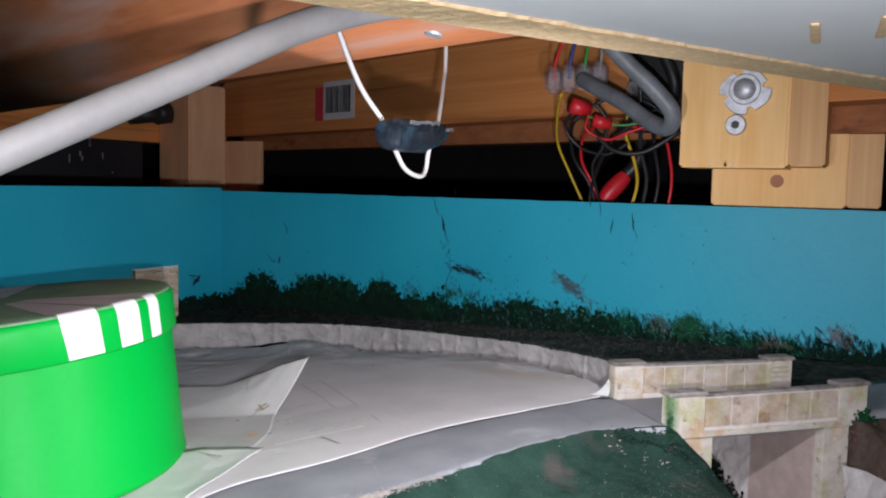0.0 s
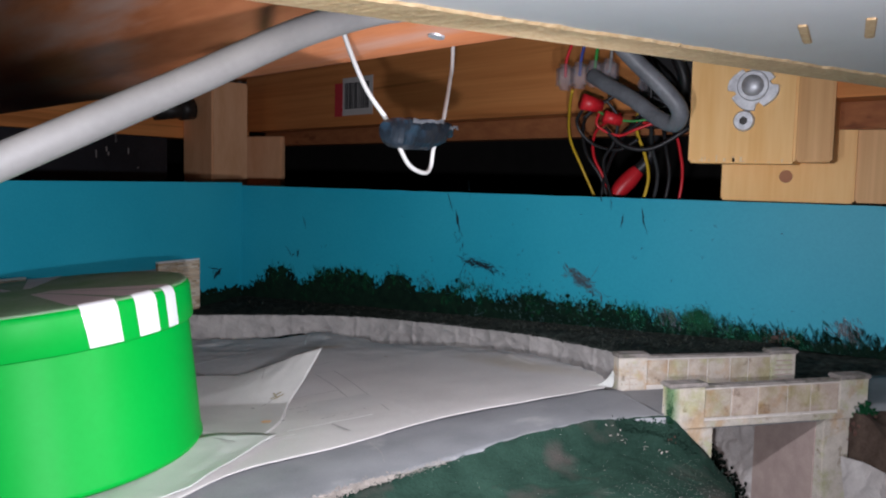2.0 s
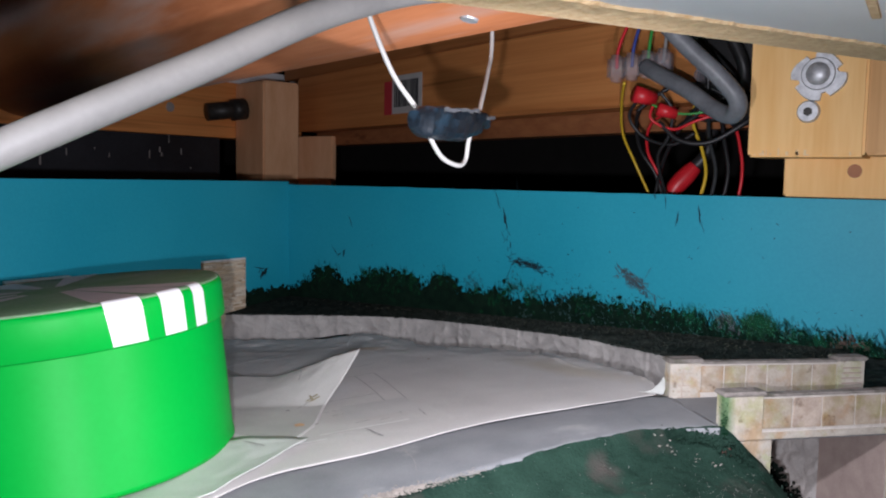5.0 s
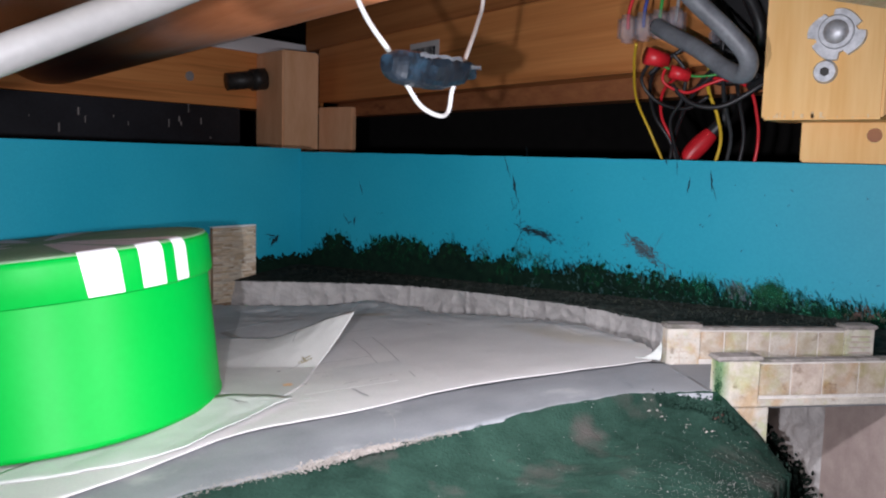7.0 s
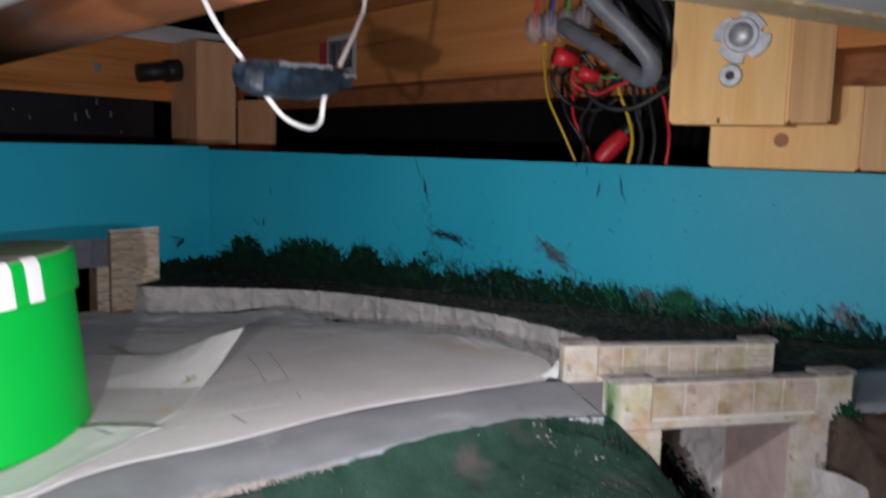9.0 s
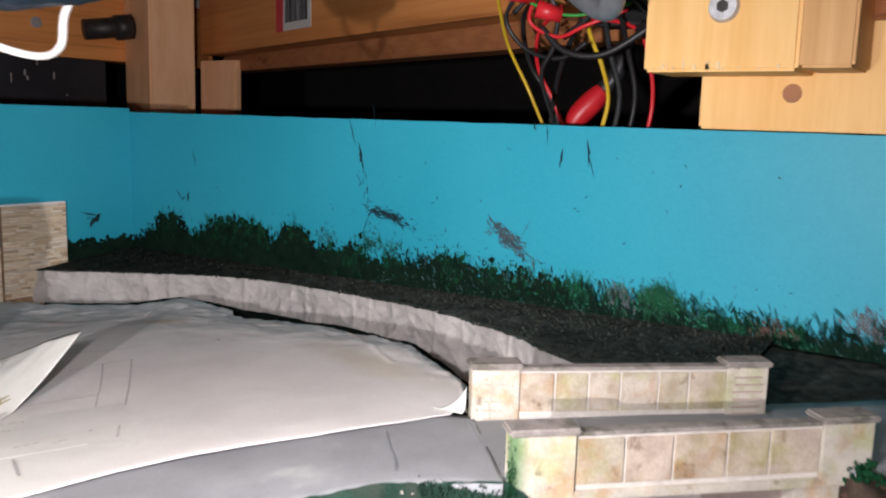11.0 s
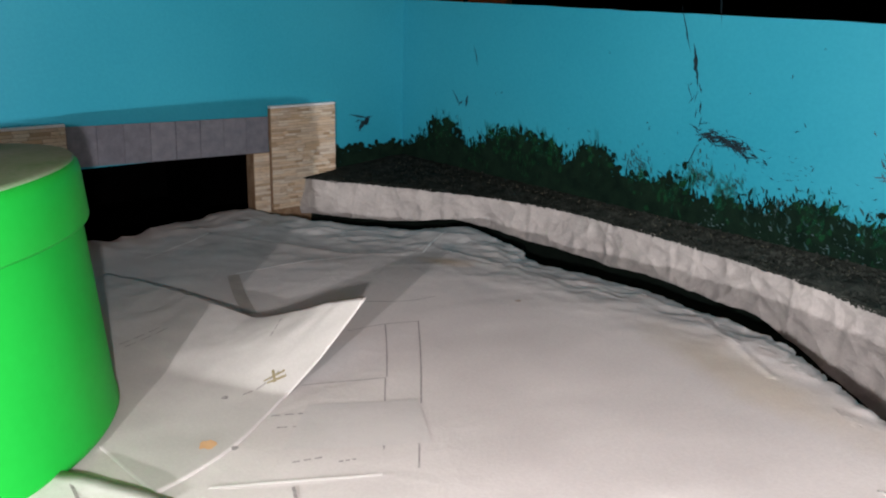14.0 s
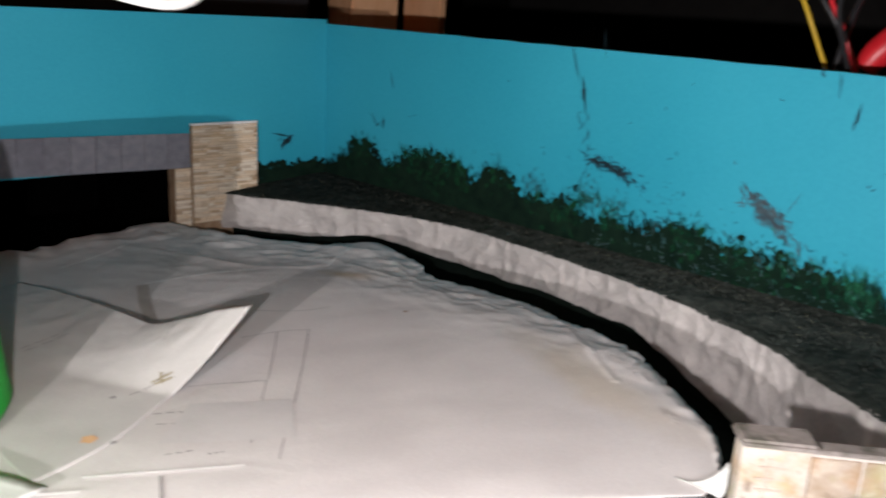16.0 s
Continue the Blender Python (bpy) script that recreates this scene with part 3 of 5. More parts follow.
ROAD_OUT = [(-0.30, -0.30, 0), (-0.21, -0.05, 0), (-0.176, 0.08, 0), (-0.161, 0.1495, 0), (-0.146, 0.177, 0), (-0.138, 0.196, 0), (-0.125, 0.218, 0), (-0.1105, 0.248, 0), (-0.0885, 0.2765, 0), (-0.064, 0.2905, 0)]
ROAD_IN = [(-0.40, -0.30, 0), (-0.31, -0.05, 0), (-0.24, 0.08, 0), (-0.215, 0.15, 0), (-0.205, 0.19, 0), (-0.19, 0.22, 0), (-0.17, 0.265, 0), (-0.15, 0.29, 0), (-0.128, 0.316, 0), (-0.094, 0.323, 0)]
ro, ri = spline(ROAD_OUT, 220), spline(ROAD_IN, 220)
grid = []
for f in np.linspace(0, 1, 14):
    row = []
    for i, (a, b) in enumerate(zip(ro, ri)):
        w = 0.0018 * fbm(i * 0.11, 2) + 0.0009 * fbm(i * 0.6, 5) if f == 0 else 0
        x, y = a[0] * (1 - f) + b[0] * f + w, a[1] * (1 - f) + b[1] * f + w
        row.append((x, y, ground_z(x, y) - 0.0012 + 0.0003 * fbm(x * 60, y * 60)))
    grid.append(row)
tagged(part("road", sheet(grid, 0.006), ROAD, smooth=True), "narrow grey painted road bending to the bridge", "road", kind="structure")

# bridge axes: u along the parapets, v across the deck
U, V = Vector((0.700, 0.714, 0)), Vector((-0.714, 0.700, 0))
B0 = Vector((-0.0641, 0.2925, 0))
BRIDGE = Matrix(((U.x, V.x, 0, B0.x), (U.y, V.y, 0, B0.y), (0, 0, 1, 0), (0, 0, 0, 1)))

grid = []
SLOPE_OUT = [(-0.10, -0.30, 0.135), (-0.06, 0.0, 0.139), (-0.03, 0.12, 0.141), (-0.022, 0.18, 0.143), (-0.028, 0.22, 0.146), (-0.035, 0.25, 0.1475), (-0.0385, 0.276, 0.1455), (-0.0405, 0.296, 0.1415), (-0.0440, 0.3085, 0.1388)]
so = spline(SLOPE_OUT, 220)
for f in np.linspace(0, 1, 60):
    row = []
    for i, (a, b) in enumerate(zip(ro, so)):
        w = 0.002 * fbm(i * 0.2, 6) if f == 1 else 0
        x, y = a[0] * (1 - f) + b[0] * f + w, a[1] * (1 - f) + b[1] * f
        z0 = ground_z(a[0], a[1]) - 0.0008
        g = f ** (1 + 1.1 * min(max(0, (i - 150) / 55), (219 - i) / 14 + 0.25))
        z = z0 * (1 - g) + b[2] * g - 0.0050 * math.sin(min(f * 1.7, 1) * math.pi) * min(1, i / 60, max(0, (205 - i) / 50))
        row.append((x, y, z + 0.0010 * fbm(x * 45, y * 45, 1) + 0.0007 * fbm(x * 150, y * 150, 2)))
    grid.append(row)
grid.append([(p[0] + 0.002, p[1] - 0.001, 0.101) for p in grid[-1]])
tagged(part("green_slope", sheet(grid), GRASS, smooth=True), "rough green painted ground sloping below the road", "ground", kind="structure")

bm = sheet([[(x, y, 0.1005 + 0.0016 * abs(fbm(x * 120, y * 120))) for x in np.linspace(-0.10, 0.30, 60)] for y in np.linspace(-0.30, 0.448, 80)])
tagged(part("cutting_floor", bm, EARTH, smooth=True), "dark earth floor of the cutting under the bridge", "ground", kind="structure")

from mathutils.bvhtree import BVHTree

# ground behind the bridge and on its far side
bm = sheet([[(x, (0.3775 + 0.95 * max(0, x + 0.046)) * (1 - f) + (WALL_Y - 0.0002) * f if x < 0.03 else WALL_Y - 0.0002 - 0.0003 * (1 - f), 0.1642 + 0.004 * f + 0.0008 * fbm(x * 150, f * 4)) for x in np.linspace(-0.0462, 0.032, 50)]
            for f in np.linspace(0, 1, 20)], 0.004)
tagged(part("ground_behind_bridge", bm, SCATTER, smooth=True), "dark scatter ground between bridge and backscene", "ground", kind="structure")

bm = bmesh.new()
grid = [[BRIDGE @ Vector((u, v, 0.1648 + 0.0003 * fbm(u * 90, v * 90))) for u in np.linspace(0.0845, 0.40, 40)] for v in np.linspace(-0.001, 0.046, 8)]
tagged(part("road_beyond_bridge", sheet(grid, 0.006), ROAD, smooth=True), "grey painted road leading off the bridge", "road", kind="structure")

grid = []
for f in np.linspace(0, 1, 36):
    row = []
    for u in np.linspace(0.0835, 0.34, 70):
        v = -0.0012 - 0.11 * f
        p = BRIDGE @ Vector((u - 0.004 * f, v, 0.163 - 0.055 * f ** 1.2 + 0.0022 * fbm(u * 50, v * 50) + 0.0010 * fbm(u * 170, v * 170)))
        row.append(p)
    grid.append([Vector((row[0][0], row[0][1], 0.1008))] + row)
grid = [[Vector(BRIDGE @ Vector((0.0835 + 0.003 * i, 0.046, 0.1008 if i == 0 else 0.1588))) for i in range(71)]] + grid
grid.append([Vector((p[0], p[1], 0.1008)) for p in grid[-1]])
tagged(part("earth_bank", sheet(grid), EARTH, smooth=True), "brown earth bank beside the bridge pier", "ground", kind="structure")

grid = []
for f in np.linspace(0, 1, 30):
    row = []
    for u in np.linspace(0.0612, 0.150, 60):
        top = float(np.interp(u, (0.0612, 0.0717, 0.080, 0.0898, 0.105, 0.150), (0.1530, 0.1500, 0.1460, 0.1405, 0.132, 0.113)))
        wob = 0.0022 * crumple(u * 50, f * 2.0, 3) + 0.0008 * crumple(u * 150, f * 6, 5)
        row.append(BRIDGE @ Vector((u, -0.020 - 0.012 * f - wob, top * (1 - f) + 0.1010 * f)))
    grid.append(row)
tagged(part("crumpled_paper_sheet", sheet(grid), PAPER_OLD), "crumpled greyish paper lying against the earth bank", "paper sheet")

# ---- the road bridge ----
bridge = thing("road_bridge", (B0.x, B0.y, 0.101), "pale stone card model bridge with panelled parapets over the cutting", "bridge")


def on_bridge(name, u0, u1, v0, v1, z0, z1, material, parent=bridge, bevel=0.0003, label="", skew=0.0):
    """A block of the bridge; skew swings it about its left end for the far parapet."""
    turn = BRIDGE @ Matrix.Translation((0, v0, 0)) @ Matrix.Rotation(skew, 4, "Z") @ Matrix.Translation((0, -v0, 0))
    return part(name, box(u0, u1, v0, v1, z0, z1, bevel, turn=turn), material, parent, label)


on_bridge("deck", -0.002, 0.0850, 0.0030, 0.0385, 0.1590, 0.1660, ROAD, label="grey road deck")
for k, (v, top, base, left, right, length, skew) in enumerate(((0.0, 0.1762, 0.1608, 0.0150, 0.0765, 0.0903, 0.0), (0.0412, 0.1790, 0.1600, 0.0130, 0.0722, 0.0842, -0.058))):
    wall = on_bridge("parapet", left - 0.001, right + 0.001, v, v + 0.0028, base, top, MORTAR, skew=skew)
    cuts = np.linspace(left, right, 6 if k == 0 else 7) + np.array([0] + [rng.uniform(-0.0012, 0.0012) for _ in range(4 if k == 0 else 5)] + [0])
    for a, b in zip(cuts, cuts[1:]):
        on_bridge("panel", a + 0.00035, b - 0.00035, v - 0.0005, v + 0.0006, base + (0.0038 if k == 0 else 0.0075), top - 0.0008, PANEL, wall, 0.00015, skew=skew)
    on_bridge("coping", left - 0.0006, right + 0.0006, v - 0.0006, v + 0.0034, top, top + 0.0009, CAPSTONE, wall, 0.0002, "thin grey coping strip", skew=skew)
    for a, b in ((0.0, left), (right, length)):
        post = on_bridge("pillar", a, b, v - 0.0009, v + 0.0050, base, top + 0.0006, PILLAR if k == 0 and a == 0.0 else STONE, skew=skew)
        on_bridge("cap", a - 0.0010, b + 0.0010, v - 0.0019, v + 0.0060, top + 0.0006, top + 0.0022, CAPSTONE, post, 0.0006, "grey weathered cap stone", skew=skew)
for k in range(5):
    z = 0.1655 + 0.0024 * k
    for m in range(2):
        a = 0.0032 + 0.0042 * m + rng.uniform(-0.0003, 0.0003)
        on_bridge("joint", a, a + 0.0036, 0.0398, 0.0404, z, z + 0.0005, TAN, bridge, 0.0)
        on_bridge("joint", a + 0.0016, a + 0.0021, 0.0398, 0.0404, z + 0.0006, z + 0.0022, TAN, bridge, 0.0)
for k in range(6):
    z = 0.1660 + 0.0021 * k
    on_bridge("joint", 0.0735 + rng.uniform(0, 0.001), 0.0828 - rng.uniform(0, 0.001), 0.0398, 0.0404, z, z + 0.0004, PINK, bridge, 0.0, skew=-0.058)
on_bridge("string_course", 0.0145, 0.0770, -0.0009, 0.0010, 0.1608, 0.1632, STONE)
on_bridge("pier", 0.0010, 0.0197, 0.0002, 0.0050, 0.1008, 0.1608, STONE, label="pale stone pier standing in the green slope")
on_bridge("pier", 0.0708, 0.0832, 0.0002, 0.0050, 0.1008, 0.1608, STONE, label="pale stone pier beside the earth bank")
on_bridge("abutment_wall", 0.0708, 0.0735, 0.0050, 0.0440, 0.1008, 0.1590, PINK, label="brown pink abutment wall inside the opening")
# left abutment coloured black to stand for the shadow beside the pier
on_bridge("abutment_wall", 0.0150, 0.0208, 0.0050, 0.0480, 0.1008, 0.1590, VOID, label="abutment wall inside the opening, blackened for the pier's shadow")

grid = []
for f in np.linspace(0, 1, 40):
    grid.append([BRIDGE @ Vector((u, 0.0462 - 0.004 * crumple(u * 70, f * 3.5, 1) - 0.0014 * crumple(u * 200, f * 9, 6), 0.1588 - 0.0578 * f)) for u in np.linspace(0.0185, 0.0745, 50)])
tagged(part("paper_backing", sheet(grid), PAPER_OLD), "crumpled grey white paper closing the back of the opening", "paper sheet")

# rubble and moss at the bridge's foot
bm = bmesh.new()
for _ in range(420):
    u, v = rng.uniform(0.019, 0.070), rng.uniform(0.0, 0.055)
    s = rng.uniform(0.0004, 0.0017)
    p = BRIDGE @ Vector((u, v, 0.102 + s * 0.4))
    bmesh.ops.create_icosphere(bm, subdivisions=1, radius=s, matrix=Matrix.LocRotScale(p, Euler((rng.random() * 6, rng.random() * 6, 0)), (1, rng.uniform(0.5, 1), 0.7)))
tagged(part("rubble", bm, PLASTER), "loose grey ballast and crumbs under the bridge", "rubble", kind="stuff")


def tuft(name, centre, spread, count, material, label, size=0.0018):
    bm = bmesh.new()
    for _ in range(count):
        d = Vector((rng.gauss(0, 1), rng.gauss(0, 1), rng.gauss(0, 0.8)))
        p = Vector(centre) + Vector((d.x * spread[0], d.y * spread[1], d.z * spread[2]))
        s = rng.uniform(0.35, 1.0) * size
        bmesh.ops.create_icosphere(bm, subdivisions=1, radius=s, matrix=Matrix.LocRotScale(p, Euler((rng.random() * 6, rng.random() * 6, 0)), (1, 0.6, 0.5)))
    return tagged(part(name, bm, material), label, "scenic moss", kind="stuff")


tuft("moss_clump", BRIDGE @ Vector((-0.0012, -0.0030, 0.1592)), (0.0012, 0.0007, 0.0011), 70, LEAF_RUST, "rusty moss where slope and pier meet", 0.0007)
tuft("moss_clump", BRIDGE @ Vector((0.0868, -0.004, 0.1560)), (0.0022, 0.0012, 0.0034), 150, LEAF_RUST, "rusty red foam moss at the pier's foot")
tuft("moss_clump", BRIDGE @ Vector((0.0870, -0.003, 0.1640)), (0.0020, 0.0010, 0.0022), 80, LEAF_MID, "green foam moss beside the parapet pillar", 0.0013)
tuft("moss_clump", BRIDGE @ Vector((-0.0004, -0.0012, 0.1660)), (0.0007, 0.0004, 0.0044), 320, LEAF_MID, "bright green moss on the parapet's end", 0.00032)
tuft("moss_clump", BRIDGE @ Vector((0.055, 0.042, 0.1100)), (0.0060, 0.0014, 0.0034), 700, LEAF_DARK, "dark green growth under the bridge", 0.0009)
for x_, y_, z_ in ((-0.0645, 0.2880, 0.1618), (-0.0665, 0.2868, 0.1622), (-0.0700, 0.2855, 0.1628), (-0.0740, 0.2835, 0.1628), (-0.0785, 0.2820, 0.1628)):
    tuft("grass_clump", (x_, y_, z_), (0.0024, 0.0009, 0.0012), 320, GRASS, "rough green growth at the road's edge by the bridge", 0.0007)
for k in range(9):
    s_ = k / 8
    tuft("grass_clump", (-0.0635 + 0.0185 * s_, 0.2885 + 0.0180 * s_, 0.1606 - 0.0222 * s_ + 0.0012 * math.sin(math.pi * s_)), (0.0015, 0.0012, 0.0009), 130, GRASS, "rough green growth on the slope's broken edge", 0.0008)
for k in range(7):
    tuft("moss_clump", BRIDGE @ Vector((0.0222 + 0.0056 * k, 0.018 + 0.0030 * k, 0.1462 - 0.0050 * k)), (0.0024, 0.0030, 0.0040), 240, TRENCH, "black green scatter sloping under the bridge", 0.0014)
tagged(part("track_board", box(0.0, 0.006, -0.12, 0.05, 0.1012, 0.1085, 0.0006, turn=BRIDGE @ Matrix.Translation((0.0215, 0, 0)) @ Matrix.Rotation(0.10, 4, "Z")), EARTH), "dark edge board running under the bridge", "board")

# plaster crumbs along the road's edge
bm = bmesh.new()
for i in range(60, 150):
    for _ in range(26):
        a = ro[i + rng.randint(0, 3)]
        x, y = a[0] + rng.gauss(0.001, 0.0016), a[1] + rng.gauss(0.001, 0.0016)
        s = rng.uniform(0.00015, 0.0005) * (1.1 if 96 < i < 132 else 0.5)
        bmesh.ops.create_icosphere(bm, subdivisions=1, radius=s, matrix=Matrix.LocRotScale((x, y, ground_z(x, y) - 0.0007), Euler((rng.random() * 6, rng.random() * 6, 0)), (1, 0.8, 0.5)))
tagged(part("plaster_crumbs", bm, PLASTER), "pale plaster crumbs along the road's broken edge", "crumbs", kind="stuff")

slope_ob = bpy.data.objects["green_slope"]
slope_tree = BVHTree.FromPolygons([v.co for v in slope_ob.data.vertices], [p.vertices for p in slope_ob.data.polygons])
bm = bmesh.new()
for _ in range(1900):
    x, y = -0.044 + rng.gauss(0, 0.013), 0.252 + rng.gauss(0, 0.024)
    if rng.random() < 0.12:
        x, y = rng.uniform(-0.12, -0.03), rng.uniform(0.18, 0.29)
    hit = slope_tree.ray_cast(Vector((x, y, 0.4)), Vector((0, 0, -1)))[0]
    if hit and hit.z > 0.13:
        s = rng.uniform(0.00006, 0.00016) * (1.7 if rng.random() < 0.08 else 1)
        bmesh.ops.create_cone(bm, segments=5, radius1=s, radius2=0, depth=s, cap_ends=True, matrix=Matrix.LocRotScale((x, y, hit.z + s * 0.3), Euler((rng.random(), rng.random(), rng.random() * 6)), None))
tagged(part("grass_flecks", bm, FLECK), "pale flecks scattered on the green slope", "flecks", kind="stuff")

# ---- tunnel portal on the side board ----
portal = thing("tunnel_portal", (WALL_X, 0.32, 0.14), "stone paper portal with a slate grey girder over a black opening", "tunnel portal")


def on_side(name, y0, y1, z0, z1, proud, material, parent, back=0.0002, label="", tilt=0.0, bevel=0.0002):
    m = Matrix.Translation((WALL_X, (y0 + y1) / 2, (z0 + z1) / 2)) @ Matrix.Rotation(tilt, 4, "X")
    return part(name, box(back, proud, (y0 - y1) / 2, (y1 - y0) / 2, (z0 - z1) / 2, (z1 - z0) / 2, bevel, turn=m), material, parent, label)


pillar_a = on_side("pillar", 0.3672, 0.4042, 0.1330, 0.1927, 0.0026, GROUT, portal, label="thin coursed stone printed pillar")
pillar_b = on_side("pillar", 0.2350, 0.2727, 0.1330, 0.1914, 0.0026, GROUT, portal, label="thin coursed stone printed pillar")
pillar_c = on_side("reveal", 0.3582, 0.3671, 0.1330, 0.1712, 0.0010, GROUT, portal, back=-0.0064, label="narrow stone printed strip beside the opening")
girder = on_side("girder", 0.2728, 0.3668, 0.1722, 0.1896, 0.0014, SLATE, portal, label="slate grey card girder", tilt=-0.025)
for k in range(8):
    y = 0.2732 + k * 0.01165
    on_side("panel", y + 0.0002, y + 0.01145, 0.1736 - 0.00028 * k, 0.1908 - 0.00028 * k, 0.0014 + rng.uniform(0.0003, 0.0008), SLATES, girder, 0.0012, tilt=-0.025 + rng.uniform(-0.006, 0.006), bevel=0.00015)
# box added behind the opening; its black colour stands for the tunnel's shade
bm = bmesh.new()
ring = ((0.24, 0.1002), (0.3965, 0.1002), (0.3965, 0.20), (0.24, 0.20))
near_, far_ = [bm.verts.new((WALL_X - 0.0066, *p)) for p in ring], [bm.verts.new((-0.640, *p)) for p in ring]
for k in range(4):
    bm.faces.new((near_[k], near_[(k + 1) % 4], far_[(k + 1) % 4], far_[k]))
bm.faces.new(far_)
tagged(part("tunnel_shade_box", bm, VOID), "box added behind the tunnel opening, coloured black for its shade", "tunnel", kind="structure")

# ---- the green tin ----
TIN = Vector((-0.275, 0.175, 0.1462))
tin = thing("round_tin", TIN, "round bright green enamelled tin with a white striped lid", "tin")


def lathe(profile, n=96):
    bm = bmesh.new()
    rings = [[bm.verts.new((TIN.x + r * math.cos(a), TIN.y + r * math.sin(a), TIN.z + z)) for a in np.linspace(0, 2 * math.pi, n, endpoint=False)] for r, z in profile]
    for a, b in zip(rings, rings[1:]):
        for i in range(n):
            bm.faces.new((a[i], a[(i + 1) % n], b[(i + 1) % n], b[i]))
    bm.faces.new(rings[0][::-1]), bm.faces.new(rings[-1])
    return bm


part("body", lathe([(0.0585, 0.0), (0.0600, 0.0004), (0.0607, 0.0014), (0.0607, 0.0026), (0.0603, 0.0034), (0.0603, 0.0500), (0.0600, 0.0520)]), GREEN, tin, smooth=True)
LIDP = [(0.0606, 0.0486), (0.0618, 0.0484), (0.0621, 0.0490), (0.0621, 0.0602), (0.0618, 0.0616), (0.0610, 0.0625), (0.0598, 0.0629), (0.0580, 0.0631), (0.0570, 0.0632), (0.02, 0.0632)]
lid = part("lid", lathe(LIDP), GREEN, tin, "green lid with a rolled rim", smooth=True)


def stripe(a0, a1, slant):
    """A white band over the lid's side, rim and top; angles in degrees."""
    rows = []
    prof = [(r + 0.0002, z) for r, z in LIDP[2:5]] + [(0.0613, 0.06285), (0.0607, 0.0634), (0.0592, 0.06365)]
    for k, (r, z) in enumerate(prof):
        sh = slant * (1 - (z - 0.049) / 0.014) if k < 3 else 0
        row = []
        for a in np.linspace(a0 + sh, a1 + sh * 0.5, 8):
            t = math.radians(a)
            row.append((TIN.x + r * math.cos(t), TIN.y + r * math.sin(t), TIN.z + z))
        rows.append(row)
    top = [[(TIN.x + r * math.cos(math.radians(a)), TIN.y + r * math.sin(math.radians(a)), TIN.z + z) for a in np.linspace(a0 - 2, a1 + 2, 6)] for r, z in ((0.0594, 0.06365), (0.045, 0.0638), (0.025, 0.0641), (0.012, 0.0642))]
    part("ray", sheet(top), CARTON, lid, "pinkish printed ray on the lid", smooth=True)
    return part("stripe", sheet(rows), WHITE_ENAMEL, lid, "white painted stripe", smooth=True)


part("lid_top", lathe([(0.0608, 0.0622), (0.0611, 0.06275), (0.0606, 0.0632), (0.0596, 0.0634), (0.045, 0.0636), (0.025, 0.0639), (0.004, 0.0640)]), LID_TOP, lid, "matt printed lid top", smooth=True)
for a0, a1, sl in ((-17.5, -5.5, 1.6), (1.0, 10.5, 0.6), (15.5, 22.0, 0.3), (-86, -74, 2.0), (-118, -106, 2.0), (205, 217, 0), (165, 176, 0), (132, 142, 0)):
    stripe(a0, a1, sl)

# the tin stands square on the sloping paper, so it leans with it
tin.scale = (0.975, 0.975, 1.0)
tin.rotation_euler = Vector((0, 0, 1)).rotation_difference(Vector((-0.0827, -0.0675, 1)).normalized()).to_euler()
tin.location = (-0.2720, 0.1772, 0.1434)

# ---- loose papers, pencil marks and stains on the ground sheet ----
sheet_ob = bpy.data.objects["paper_ground_sheet"]
tree = BVHTree.FromPolygons([v.co for v in sheet_ob.data.vertices], [p.vertices for p in sheet_ob.data.polygons])


def on_paper(x, y, lift=0.0003):
    hit = tree.ray_cast(Vector((x, y, 0.4)), Vector((0, 0, -1)))[0]
    return (x, y, (hit.z if hit else ground_z(x, y)) + lift)


def strip(points, width, lift=0.00025, n=16, bm=None):
    """A thin flat band that follows the paper."""
    bm = bm or bmesh.new()
    c = spline([(x, y, 0) for x, y in points], n)
    left, right = [], []
    for i, p in enumerate(c):
        d = c[min(i + 1, n - 1)] - c[max(i - 1, 0)]
        d = d / (np.hypot(d[0], d[1]) or 1)
        left.append(on_paper(p[0] - d[1] * width / 2, p[1] + d[0] * width / 2, lift))
        right.append(on_paper(p[0] + d[1] * width / 2, p[1] - d[0] * width / 2, lift))
    return sheet([left, right], bm=bm)


# lifted sheet whose corner curls up; the rest of it lies flat
TE = spline([(-0.374, 0.2695, 0.0008), (-0.345, 0.2735, 0.0022), (-0.318, 0.2760, 0.0034), (-0.298, 0.2778, 0.0046), (-0.268, 0.2788, 0.0066), (-0.2520, 0.2818, 0.0112), (-0.2390, 0.2858, 0.0160), (-0.2262, 0.2901, 0.0193)], 90)
SIDE = spline([(-0.2262, 0.2901, 0), (-0.2262, 0.2780, 0), (-0.2256, 0.2668, 0), (-0.2200, 0.2575, 0), (-0.2115, 0.2450, 0), (-0.2068, 0.2325, 0), (-0.2052, 0.2235, 0)], 60)
grid = []
for k, f in enumerate(np.linspace(0, 1, 60)):
    row = []
    for i, (x0, y0, lift) in enumerate(TE):
        s = i / 89
        ex, ey = -0.378 + 0.1728 * s, 0.212 + 0.0115 * s
        x = x0 * (1 - f) + ex * f + s ** 3 * (SIDE[k][0] - TE[-1][0] * (1 - f) + 0.2052 * f)
        y = y0 * (1 - f) + ey * f + s ** 3 * (SIDE[k][1] - TE[-1][1] * (1 - f) - 0.2235 * f)
        reach = float(np.interp(s, (0, 0.6, 1), (0.62, 0.52, 0.36)))
        rise = lift * max(0.0, 1 - f / reach) ** 1.35
